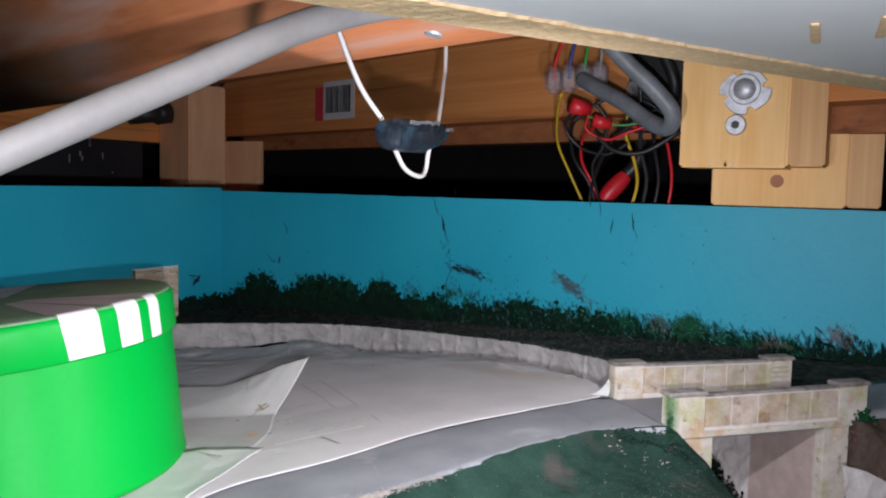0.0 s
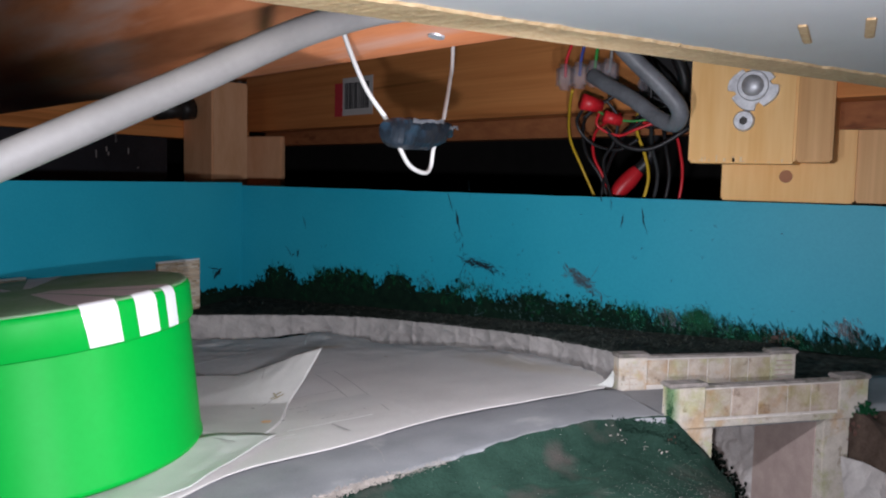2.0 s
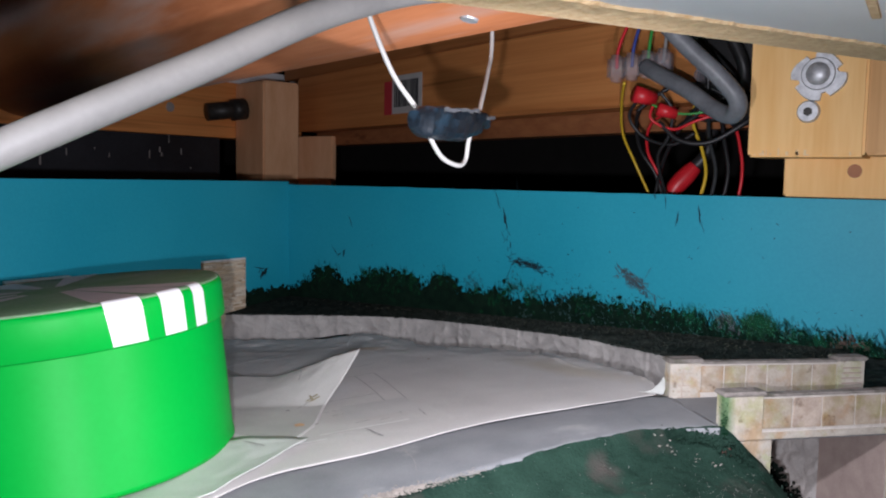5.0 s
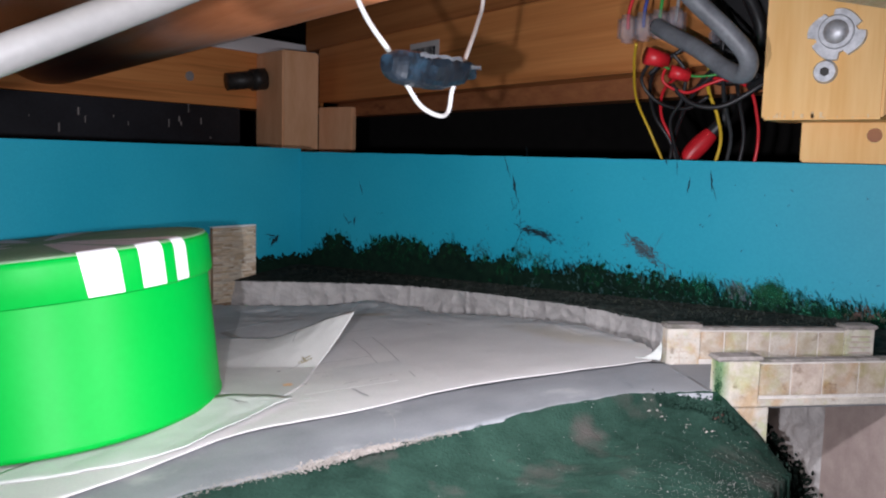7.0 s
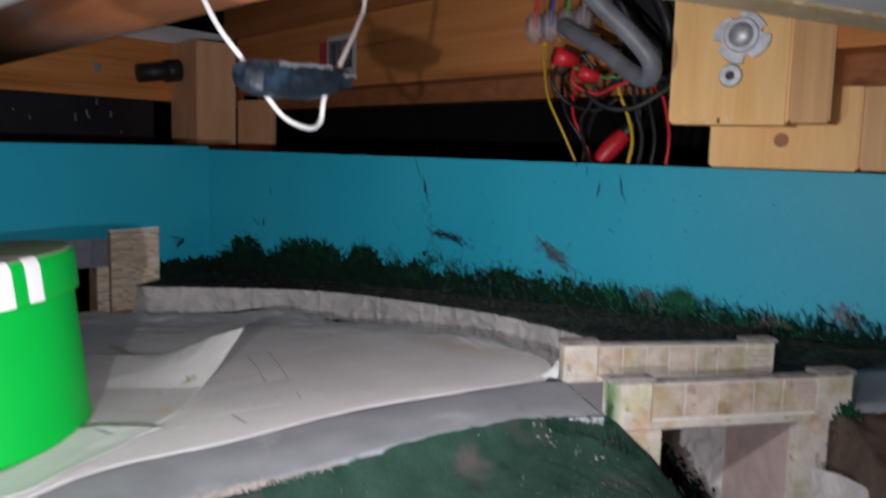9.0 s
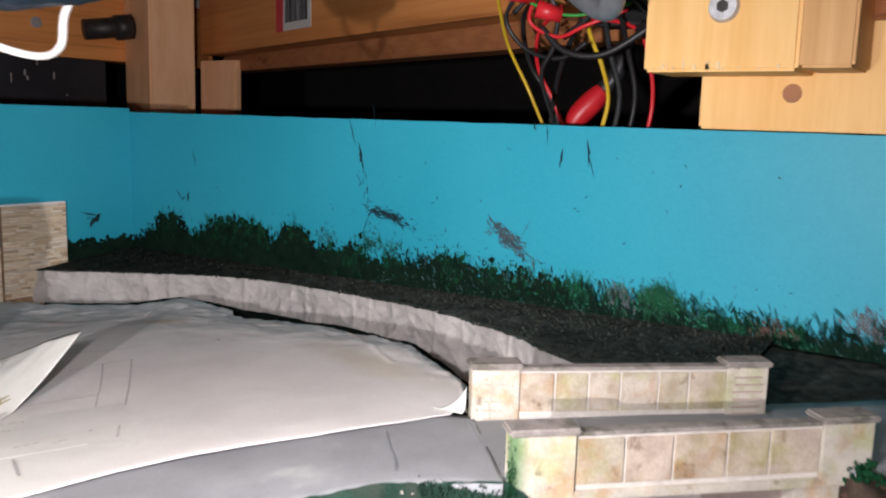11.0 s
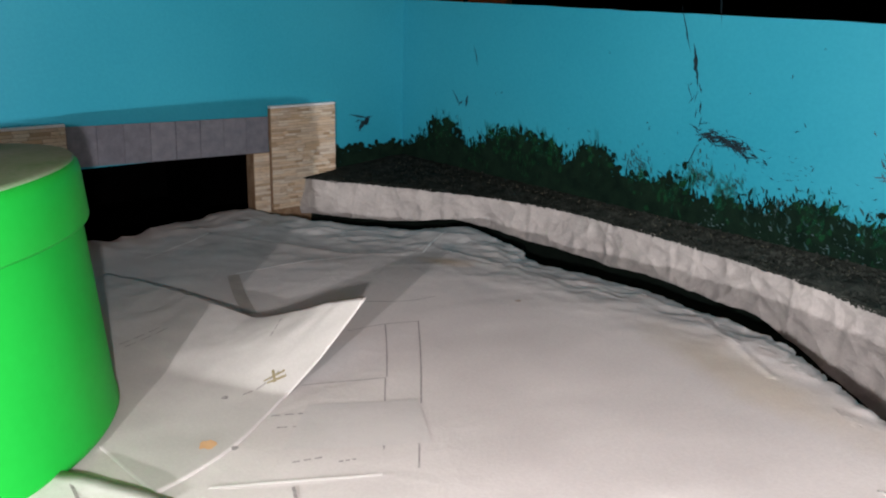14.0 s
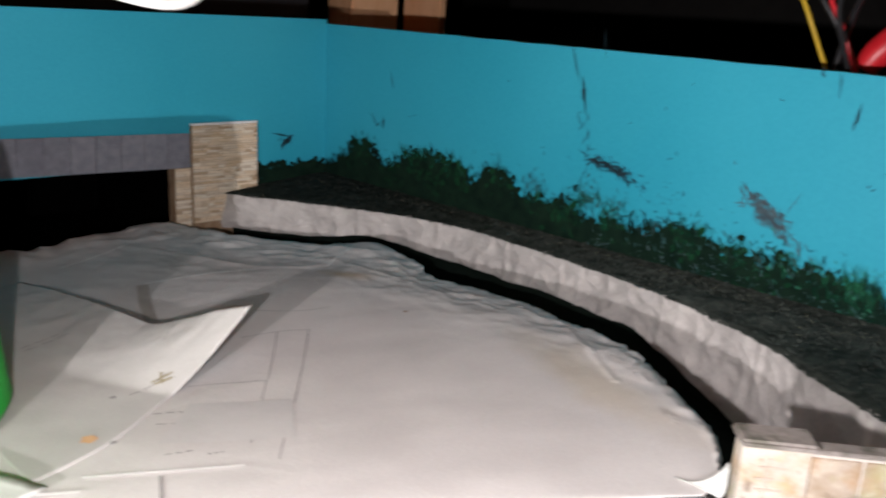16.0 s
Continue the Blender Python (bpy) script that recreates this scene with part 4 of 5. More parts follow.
        z = on_paper(x, y, 0.00025 - 0.00013 * min(1.0, max(0.0, (f - 0.3) / 0.3)))[2] + rise + 0.0005 * abs(fbm(s * 9, f * 4, 2)) * (1 - f) + 0.0006 * crumple(s * 9, f * 3, 4) * (1 - f) ** 2
        row.append((x, y, z))
    grid.append(row)
loose = tagged(part("loose_paper_sheet", sheet(grid, 0.00006), THIN, smooth=True), "thin loose paper sheet with one corner curling up", "paper sheet")
flap_tree = BVHTree.FromPolygons([v.co for v in loose.data.vertices], [p.vertices for p in loose.data.polygons])

grid = []
for f in np.linspace(0, 1, 24):
    row = []
    for g in np.linspace(0, 1, 30):
        x = (-0.235 * (1 - g) - 0.1975 * g) * (1 - f) + (-0.226 * (1 - g) - 0.1890 * g) * f + (0.004 * math.sin(g * 3) * f)
        y = (0.205 * (1 - g) + 0.2246 * g) * (1 - f) + (0.120 * (1 - g) + 0.172 * g) * f
        z = on_paper(x, y, 0.0005)[2] + 0.0032 * (1 - f) ** 5 * math.sin(g * 3.1) + 0.0016 * g ** 6 + 0.0005 * fbm(x * 90, y * 90)
        row.append((x, y, z))
    grid.append(row)
tagged(part("paper_scrap", sheet(grid, 0.0003), FLAP, smooth=True), "white paper scrap tucked under the tin", "paper sheet")


def drape(points, width, tree2, n=14, bm=None):
    """A thin mark on the lifted sheet."""
    bm = bm or bmesh.new()
    c = spline([(x, y, 0) for x, y in points], n)
    rows = [[], []]
    for i, p in enumerate(c):
        d = c[min(i + 1, n - 1)] - c[max(i - 1, 0)]
        d = d / (np.hypot(d[0], d[1]) or 1)
        for k, sgn in enumerate((-1, 1)):
            x, y = p[0] + sgn * d[1] * width / 2, p[1] - sgn * d[0] * width / 2
            hit = tree2.ray_cast(Vector((x, y, 0.4)), Vector((0, 0, -1)))[0]
            rows[k].append((x, y, max(hit.z + 0.00015, on_paper(x, y, 0.00015)[2])) if hit else on_paper(x, y, 0.00015))
    return sheet(rows, bm=bm)


ground_sheet, loose_sheet = sheet_ob, bpy.data.objects["loose_paper_sheet"]
for pts in ([(-0.251, 0.2999), (-0.2466, 0.3112), (-0.2411, 0.3189)], [(-0.2411, 0.3189), (-0.218, 0.302), (-0.197, 0.2859)], [(-0.2465, 0.3105), (-0.231, 0.300), (-0.2155, 0.2890)],
            [(-0.2285, 0.2712), (-0.2155, 0.2885)], [(-0.196, 0.2847), (-0.1735, 0.2672)], [(-0.2155, 0.2885), (-0.1854, 0.2668)], [(-0.2705, 0.316), (-0.259, 0.327), (-0.2545, 0.336)]):
    part("pencil_line", strip(pts, 0.00036, 0.00014), PENCIL, ground_sheet, "grey pencil line")
for k, (a, b) in enumerate((((-0.2187, 0.2573), (-0.2128, 0.2650)), ((-0.2124, 0.2554), (-0.2055, 0.2640)), ((-0.1955, 0.2500), (-0.1925, 0.2565)), ((-0.1885, 0.2573), (-0.1865, 0.2610)))):
    for m in range(3):
        t0, t1 = m / 3, m / 3 + 0.22
        p = [(a[0] + (b[0] - a[0]) * t, a[1] + (b[1] - a[1]) * t) for t in (t0, t1)]
        part("written_bar", drape(p, 0.0006, flap_tree, 4), PENCIL, ground_sheet, "illegible pencil writing")
for a, b in (((-0.2942, 0.2464), (-0.2947, 0.2605)), ((-0.291, 0.247), (-0.2915, 0.262)), ((-0.2481, 0.2730), (-0.2520, 0.2790)), ((-0.2341, 0.2575), (-0.2342, 0.2690))):
    for m in range(3):
        t0, t1 = m / 3, m / 3 + 0.24
        p = [(a[0] + (b[0] - a[0]) * t, a[1] + (b[1] - a[1]) * t) for t in (t0, t1)]
        part("written_bar", drape(p, 0.0006, flap_tree, 4), PENCIL, loose_sheet, "illegible pencil writing")
part("paper_joint", strip([(-0.1990, 0.2325), (-0.1880, 0.2465), (-0.1770, 0.2605)], 0.0010, 0.0004), PAPER_CUT, ground_sheet, "bright cut paper edge")
part("paper_joint", strip([(-0.332, 0.303), (-0.326, 0.325), (-0.3150, 0.3420)], 0.0011, 0.0007), PAPER_CUT, ground_sheet, "bright cut paper edge")
part("paper_joint", strip([(-0.3196, 0.3464), (-0.345, 0.3400), (-0.3766, 0.3316)], 0.0009, 0.0006), PAPER_CUT, ground_sheet, "bright cut paper edge")
part("cut_line", strip([(-0.1864, 0.2451), (-0.1800, 0.2424), (-0.1737, 0.2399)], 0.0007, 0.0004, 8), PENCIL, ground_sheet, "dark cut line")
part("cut_line", strip([(-0.2171, 0.2108), (-0.2046, 0.2096)], 0.0007, 0.0030, 8), PENCIL, ground_sheet, "dark cut line")
part("paper_joint", strip([(-0.1997, 0.2213), (-0.1927, 0.2299)], 0.0011, 0.0006), PAPER_CUT, ground_sheet, "bright cut paper edge")
part("paper_joint", strip([(-0.2961, 0.3636), (-0.3060, 0.3770), (-0.3114, 0.3878)], 0.0009, 0.0007), PAPER_CUT, ground_sheet, "bright crease in the paper")
part("paper_joint", strip([(-0.385, 0.288), (-0.392, 0.307), (-0.4005, 0.325)], 0.0010, 0.0006), PAPER_CUT, ground_sheet, "bright crease in the paper")
# narrow grey brown band running back from the loose sheet
part("brown_strip", strip([(-0.3325, 0.3020), (-0.3100, 0.2935), (-0.288, 0.2865)], 0.0042, 0.0003), STRIP_BROWN, ground_sheet, "narrow grey brown strip on the paper")


def blot(x, y, r, material, parent, tree2=None, name="stain", n=14):
    bm = bmesh.new()
    vs = []
    for i in range(n):
        a = 2 * math.pi * i / n
        k = r * (0.75 + 0.5 * rng.random())
        px, py = x + k * math.cos(a), y + 0.8 * k * math.sin(a)
        hit = (tree2 or tree).ray_cast(Vector((px, py, 0.4)), Vector((0, 0, -1)))[0]
        vs.append(bm.verts.new((px, py, max(hit.z if hit else 0, on_paper(px, py, 0)[2]) + 0.0002)))
    bm.faces.new(vs)
    return part(name, bm, material, parent)


blot(-0.2165, 0.2400, 0.0022, RUST_SPOT, loose_sheet, flap_tree)
blot(-0.2361, 0.2535, 0.0010, PENCIL, loose_sheet, flap_tree)
for a, b in (((-0.2352, 0.2640), (-0.2330, 0.2690)), ((-0.2338, 0.2642), (-0.2318, 0.2676)), ((-0.2362, 0.2672), (-0.2322, 0.2656)), ((-0.2330, 0.2655), (-0.2312, 0.2684))):
    part("brown_mark", drape([a, b], 0.0007, flap_tree, 6), OLIVE, loose_sheet, "olive brown pen mark")
blot(-0.2107, 0.2439, 0.0010, PENCIL, ground_sheet)
blot(-0.2300, 0.3500, 0.0012, TAPE, ground_sheet)

tip = sheet([[(Vector(on_paper(-0.1060 + 0.0095 * g, 0.3205 - 0.0004 * g, 0.0004)) * (1 - f) + Vector((-0.0965 + 0.0012 * g, 0.3235 - 0.0020 * g, 0.1735 - 0.0012 * g)) * f) + Vector((0.0030 * f * (1 - f), -0.001 * f * (1 - f), -0.0075 * f * (1 - f)))
              for g in np.linspace(0, 1, 10)] for f in np.linspace(0, 1, 14)], 0.0002)
tagged(part("paper_tip", tip, FLAP, smooth=True), "small white torn paper corner beside the parapet", "paper sheet")

bm = bmesh.new()
sheet([[on_paper(x0 + (x1 - x0) * g, y0 + (y1 - y0) * g, 0.00022) for g in np.linspace(0, 1, 12)] for (x0, y0, x1, y1) in [(-0.2172 + 0.0153 * f, 0.2665 - 0.0153 * f, -0.1994 + 0.0198 * f, 0.2868 - 0.0113 * f) for f in np.linspace(0, 1, 12)]], bm=bm)
part("tracing_slip", bm, VELLUM, ground_sheet, "faint grey slip of tracing paper")

# torn shreds along the far edge
for x, y, w, d, a in ((-0.1647, 0.3636, 0.010, 0.003, -0.3), (-0.153, 0.3643, 0.008, 0.003, -0.2), (-0.1226, 0.3432, 0.009, 0.0028, -0.6), (-0.178, 0.3735, 0.012, 0.003, -0.15), (-0.202, 0.3790, 0.009, 0.0026, 0.0),
                      (-0.226, 0.3800, 0.011, 0.003, 0.1), (-0.2385, 0.3745, 0.014, 0.002, -0.2), (-0.142, 0.3585, 0.010, 0.003, -0.6), (-0.290, 0.3860, 0.012, 0.003, -0.1), (-0.405, 0.3420, 0.010, 0.003, 0.5), (-0.411, 0.3200, 0.009, 0.003, 0.8)):
    rows = []
    for f in np.linspace(0, 1, 6):
        row = []
        for g in np.linspace(-0.5, 0.5, 12):
            px, py = x + (g * math.cos(a) - (f - 0.5) * math.sin(a) * d / w) * w, y + (g * math.sin(a) * w + (f - 0.5) * math.cos(a) * d * (1 - abs(g)))
            row.append(on_paper(px, py, 0.00015 + 0.0008 * (1 - f) * (0.5 - abs(g)) + 0.0003 * abs(fbm(px * 300, py * 300))))
        rows.append(row)
    tagged(part("paper_shred", sheet(rows), PAPER), "small torn white shred at the paper's edge", "paper shred", "torn shreds")

# cracks in the road
road_ob = bpy.data.objects["road"]
road_tree = BVHTree.FromPolygons([v.co for v in road_ob.data.vertices], [p.vertices for p in road_ob.data.polygons])


def crack(points, width, n=14):
    c = spline([(x, y, 0) for x, y in points], n)
    rows = [[], []]
    for i, p in enumerate(c):
        d = c[min(i + 1, n - 1)] - c[max(i - 1, 0)]
        d = d / (np.hypot(d[0], d[1]) or 1)
        w = width * rng.uniform(0.4, 1.2)
        for k, sgn in enumerate((-1, 1)):
            x, y = p[0] + sgn * d[1] * w / 2, p[1] - sgn * d[0] * w / 2
            hit = road_tree.ray_cast(Vector((x, y, 0.4)), Vector((0, 0, -1)))[0]
            rows[k].append((x, y, (hit.z if hit else ground_z(x, y)) + 0.0002))
    return sheet(rows)


part("crack", crack([(-0.1085, 0.3038), (-0.1040, 0.2990), (-0.0999, 0.2949), (-0.0950, 0.2905), (-0.0905, 0.2849)], 0.0005), GREY_PVC, road_ob, "thin dark crack across the road")
part("crack", crack([(-0.1610, 0.2340), (-0.150, 0.226), (-0.1420, 0.217)], 0.0004), PENCIL, road_ob, "faint crack across the road")

# torn pale bits at the slope's crest by the bridge
bm = bmesh.new()
for x, y in ((-0.0885, 0.2834), (-0.0830, 0.2800), (-0.0761, 0.2785), (-0.0693, 0.2813), (-0.0660, 0.2830), (-0.0625, 0.2840), (-0.080, 0.2790)):
    for _ in range(3):
        p = Vector((x + rng.gauss(0, 0.0018), y + rng.gauss(0, 0.0010), 0))
        hit = slope_tree.ray_cast(Vector((p.x, p.y, 0.4)), Vector((0, 0, -1)))[0]
        s = rng.uniform(0.0003, 0.0008)
        bmesh.ops.create_icosphere(bm, subdivisions=1, radius=s, matrix=Matrix.LocRotScale((p.x, p.y, (hit.z if hit else 0.163) + s * 0.2), Euler((rng.gauss(0, 0.3), rng.gauss(0, 0.3), rng.random() * 6)), (1, 0.6, 0.25)))
tagged(part("plaster_crumbs", bm, PLASTER), "pale plaster crumbs at the slope's crest", "crumbs", kind="stuff")

# ---- painted foliage and scuffs on the blue boards ----
CAN = [(-0.427, 0.168), (-0.415, 0.172), (-0.39, 0.1850), (-0.378, 0.182), (-0.37, 0.177), (-0.355, 0.181), (-0.344, 0.1865), (-0.3186, 0.1865), (-0.306, 0.180), (-0.288, 0.1890), (-0.276, 0.180),
       (-0.2475, 0.1800), (-0.22, 0.1775), (-0.19, 0.1820), (-0.169, 0.1800), (-0.136, 0.1790), (-0.117, 0.1755), (-0.10, 0.1735), (-0.07, 0.1725), (-0.03, 0.1725), (0.06, 0.172)]
can_x, can_z = np.array([c[0] for c in CAN]), np.array([c[1] for c in CAN])


def dabs(count, pick, size, lean=0.35, base=0.0, wide=(0.2, 0.5)):
    """Brush dabs on the back board: ragged little lozenges of paint."""
    vs, fs = [], []
    for _ in range(count):
        x, z = pick()
        s = size * rng.uniform(0.4, 1.3)
        a, w = rng.gauss(base, lean), rng.uniform(*wide)
        y = WALL_Y - rng.uniform(0.00015, 0.00055)
        k, n = len(vs), 7
        for i in range(n):
            t = 2 * math.pi * i / n
            r = s * rng.uniform(0.6, 1.2)
            dx, dz = r * w * math.cos(t), r * math.sin(t)
            vs.append((x + dx * math.cos(a) - dz * math.sin(a), y, z + dx * math.sin(a) + dz * math.cos(a)))
        fs.append(tuple(range(k, k + n)))
    me = bpy.data.meshes.new("foliage_paint")
    me.from_pydata(vs, [], fs)
    bm = bmesh.new()
    bm.from_mesh(me)
    return bm


def height(x):
    return float(np.interp(x, can_x, can_z)) + 0.002 * fbm(x * 130, 2)


def low_pick():
    x = rng.uniform(-0.425, 0.06)
    h, b = height(x), 0.160 + 0.02 * (x + 0.42)
    return x, b + (h - b) * rng.random() ** 1.25


def top_pick():
    x = rng.uniform(-0.42, -0.08)
    return x, height(x) + rng.gauss(-0.001, 0.0022)


def clump_pick(c, s):
    def pick():
        m = rng.choice(c)
        return m[0] + rng.gauss(0, s), m[1] + rng.gauss(0, s * 0.8)
    return pick


xs_ = np.linspace(-0.4255, 0.06, 900)
tagged(part("foliage_paint", sheet([[(x, WALL_Y - 0.00012, 0.156) for x in xs_], [(x, WALL_Y - 0.00012, height(x) - (0.0026 if x < -0.19 else 0.0040 if x < -0.10 else 0.0006) + 0.0018 * fbm(x * 420, 5) + 0.0020 * abs(fbm(x * 1500, 8))) for x in xs_]]), LEAF_DARK, back_wall, "dark green dabbed foliage"), kind="stuff")


def right_pick():
    x = rng.uniform(-0.215, 0.02)
    return x, height(x) + rng.gauss(-0.0035, 0.0040)


def fringe_pick():
    x = rng.uniform(-0.30, -0.02)
    return x, height(x) + abs(rng.gauss(0, 0.0035)) + 0.0005


CLUMPS = [(x_, height(x_) - 0.0045) for x_ in (-0.395, -0.386, -0.352, -0.343, -0.333, -0.322, -0.314, -0.290, -0.283, -0.262, -0.247, -0.222, -0.191, -0.184, -0.168, -0.150, -0.136)]
for count, spread, mat_, lab in ((1500, 0.0038, LEAF_DARK, "dark green sponged clumps"), (160, 0.0042, LEAF_MID, "green sponged clumps")):
    tagged(part("foliage_paint", dabs(count, clump_pick(CLUMPS, spread), 0.0018, 1.2, 0.0, (0.45, 0.9)), mat_, back_wall, lab), kind="stuff")
for count, pick, size, mat_, lab, base in (
        (4200, low_pick, 0.0021, LEAF_DARK, "dark green dabbed foliage", 0), (520, top_pick, 0.0017, LEAF_DARK, "dark green bristle strokes", 0),
        (520, clump_pick([(-0.345, 0.178), (-0.33, 0.176), (-0.245, 0.1775), (-0.19, 0.178), (-0.16, 0.176), (-0.40, 0.176), (-0.31, 0.18), (-0.365, 0.174)], 0.005), 0.0014, LEAF_MID, "brighter green dabbed foliage", 0),
        (700, right_pick, 0.0013, LEAF_TEAL, "blue green brushed foliage", 0.3), (1900, right_pick, 0.0015, LEAF_DARK, "dark brushed foliage", 0.1), (110, fringe_pick, 0.0010, LEAF_DARK, "dark specks above the foliage", 1.2),
        (240, clump_pick([(-0.235, 0.186), (-0.222, 0.183), (-0.265, 0.185)], 0.0035), 0.0010, LEAF_TEAL, "thin green haze of brushwork", 0.4),
        (420, clump_pick([(-0.075, 0.171), (-0.10, 0.1735), (-0.125, 0.176), (-0.15, 0.178), (-0.04, 0.170)], 0.006), 0.0010, LEAF_BRIGHT, "bright blue green brushed foliage", 0.8),
        (900, clump_pick([(-0.0905, 0.1785), (-0.0935, 0.176), (-0.0875, 0.1765)], 0.0034), 0.0014, LEAF_BUSH, "round sponged green bush", 0.5),
        (500, clump_pick([(-0.0905, 0.1785), (-0.108, 0.178), (-0.075, 0.174)], 0.0045), 0.0008, LEAF_TEAL, "blue green sponged bush", 0.5),
        (520, clump_pick([(-0.1075, 0.1785), (-0.1045, 0.176), (-0.017, 0.1815), (-0.014, 0.179)], 0.0030), 0.0012, LEAF_PALE, "faint grey sponged bush", 0.5),
        (420, clump_pick([(-0.052, 0.1715), (-0.047, 0.1730), (-0.041, 0.1715)], 0.0028), 0.0010, LEAF_RUST, "rusty dabbed bush", 0.5),
        (700, clump_pick([(c_[0], c_[1] + 0.0035) for c_ in CLUMPS] + [(-0.2365, 0.1845), (-0.222, 0.182), (-0.128, 0.180)], 0.0036), 0.0030, LEAF_HAZE, "thin green halo of paint", 0.1),
        (700, clump_pick([(-0.0905, 0.1780), (-0.0905, 0.1790), (-0.072, 0.1735), (-0.060, 0.1720), (-0.040, 0.1715), (-0.108, 0.1760), (-0.125, 0.1770)], 0.0034), 0.0030, LEAF_HAZE, "soft faded green bush", 0.2),
        (900, clump_pick([(-0.120, 0.1745), (-0.105, 0.1735), (-0.080, 0.1725), (-0.065, 0.1720), (-0.052, 0.1725), (-0.038, 0.1720), (-0.025, 0.1730), (-0.010, 0.1740), (0.005, 0.1735)], 0.0042), 0.0030, LEAF_SOFT, "washed dark green foliage", 0.3),
        (420, clump_pick([(-0.225, 0.168), (-0.18, 0.170), (-0.16, 0.172), (-0.14, 0.171), (-0.20, 0.172), (-0.12, 0.170)], 0.006), 0.0007, LEAF_GREY, "grey flecks in the foliage", 1.2)):
    tagged(part("foliage_paint", dabs(count, pick, size, 0.35, base, (0.14, 0.36)), mat_, back_wall, lab), kind="stuff")


def scuff(strokes, plane="back"):
    """Ragged dark slivers: (x, z, length, width, angle in degrees)."""
    bm = bmesh.new()
    for x, z, length, width, ang in strokes:
        a, n, y = math.radians(ang), 9, rng.uniform(0.0002, 0.0005)
        up, dn = [], []
        for i in range(n):
            t = i / (n - 1)
            w = width * math.sin(math.pi * min(max(t, 0.04), 0.96)) * rng.uniform(0.5, 1.1)
            o = 0.15 * width * rng.gauss(0, 1)
            c, s = (t - 0.5) * length, o
            for lst, k in ((up, w / 2), (dn, -w / 2)):
                u, v = x + c * math.cos(a) - (s + k) * math.sin(a), z + c * math.sin(a) + (s + k) * math.cos(a)
                lst.append((u, WALL_Y - y, v) if plane == "back" else (WALL_X + y, u, v))
        sheet([up, dn], bm=bm)
    return bm


def spray(x, z, sx, sz, count, size, ang, tilt=0.0):
    out = []
    for _ in range(count):
        dx = rng.gauss(0, sx)
        out.append((x + dx, z + rng.gauss(0, sz) + tilt * dx, size * rng.uniform(0.4, 1.5), size * rng.uniform(0.09, 0.24), ang + rng.gauss(0, 25)))
    return out


side_wall = bpy.data.objects["wall_side_board"]
part("scuff_mark", scuff([(-0.2485, 0.2390, 0.018, 0.0007, 110), (-0.2428, 0.2280, 0.012, 0.0020, 104), (-0.2410, 0.2215, 0.006, 0.0008, 98), (-0.2440, 0.2165, 0.006, 0.0005, 118), (-0.2425, 0.2135, 0.004, 0.0004, 60), (-0.2408, 0.2150, 0.005, 0.0004, 80), (-0.2395, 0.2180, 0.004, 0.0006, 110), (-0.2402, 0.2085, 0.004, 0.0005, 85),
                         (-0.2385, 0.2110, 0.005, 0.0008, 95), (-0.2378, 0.2055, 0.004, 0.0007, 82), (-0.2390, 0.1940, 0.013, 0.0005, 65), (-0.2345, 0.2465, 0.012, 0.0004, 100)]), SCUFF, back_wall, "thin dark crack in the paint")
part("scuff_mark", scuff([(-0.2330, 0.2010, 0.008, 0.0015, -8), (-0.2265, 0.2003, 0.010, 0.0012, -20)] + spray(-0.231, 0.2008, 0.0035, 0.0014, 60, 0.0030, 10, -0.1) + spray(-0.222, 0.199, 0.0055, 0.0014, 70, 0.0036, -25, -0.25)), SCUFF, back_wall, "scraped dark splash")
part("scuff_mark", scuff(spray(-0.1585, 0.1955, 0.0055, 0.0022, 190, 0.0036, -40, -0.62) + [(-0.1500, 0.2010, 0.010, 0.0004, 62)]), surface("scrape_grey", (0.02, 0.045, 0.06), (0.07, 0.11, 0.13), 300, 0.7, 0, 900), back_wall, "grey scraped patch")
part("scuff_mark", scuff([(-0.1351, 0.2314, 0.0085, 0.0010, 82), (-0.1231, 0.2340, 0.011, 0.0012, 97), (-0.1214, 0.2285, 0.009, 0.0005, 108), (-0.3664, 0.2200, 0.010, 0.0008, 110), (-0.372, 0.1975, 0.006, 0.0020, 80),
                         (-0.3805, 0.1985, 0.009, 0.0010, 130), (-0.3765, 0.1960, 0.004, 0.0012, 40), (-0.1480, 0.2440, 0.004, 0.0010, 100), (-0.1420, 0.2410, 0.009, 0.0005, 95)]), SCUFF, back_wall, "short dark nicks")
part("scuff_mark", scuff([(rng.uniform(-0.40, -0.02), rng.uniform(0.188, 0.236), rng.uniform(0.0008, 0.0022), 0.0005, rng.uniform(0, 180)) for _ in range(26)]
                         + spray(-0.195, 0.193, 0.020, 0.0030, 60, 0.0014, -15, -0.1) + spray(-0.09, 0.186, 0.03, 0.003, 16, 0.0014, 0)), SCUFF, back_wall, "tiny dark flecks")
part("scuff_mark", scuff([(0.4200, 0.1850, 0.012, 0.0010, -15), (0.4240, 0.1815, 0.010, 0.0034, 40), (0.4215, 0.1795, 0.006, 0.0020, 60)] + spray(0.423, 0.182, 0.003, 0.0012, 14, 0.0022, 30), "side"), SCUFF, side_wall, "dark scraped mark")
bm = bmesh.new()
for _ in range(700):
    y, z = rng.uniform(0.4046, 0.4485), 0.157 + abs(rng.gauss(0, 0.0055))
    if z > 0.1705:
        continue
    m = Matrix.LocRotScale((WALL_X + rng.uniform(0.0002, 0.0005), y, z), Euler((rng.random() * 6, 0, 0)), (1, rng.uniform(0.4, 1), rng.uniform(0.7, 1.2)))
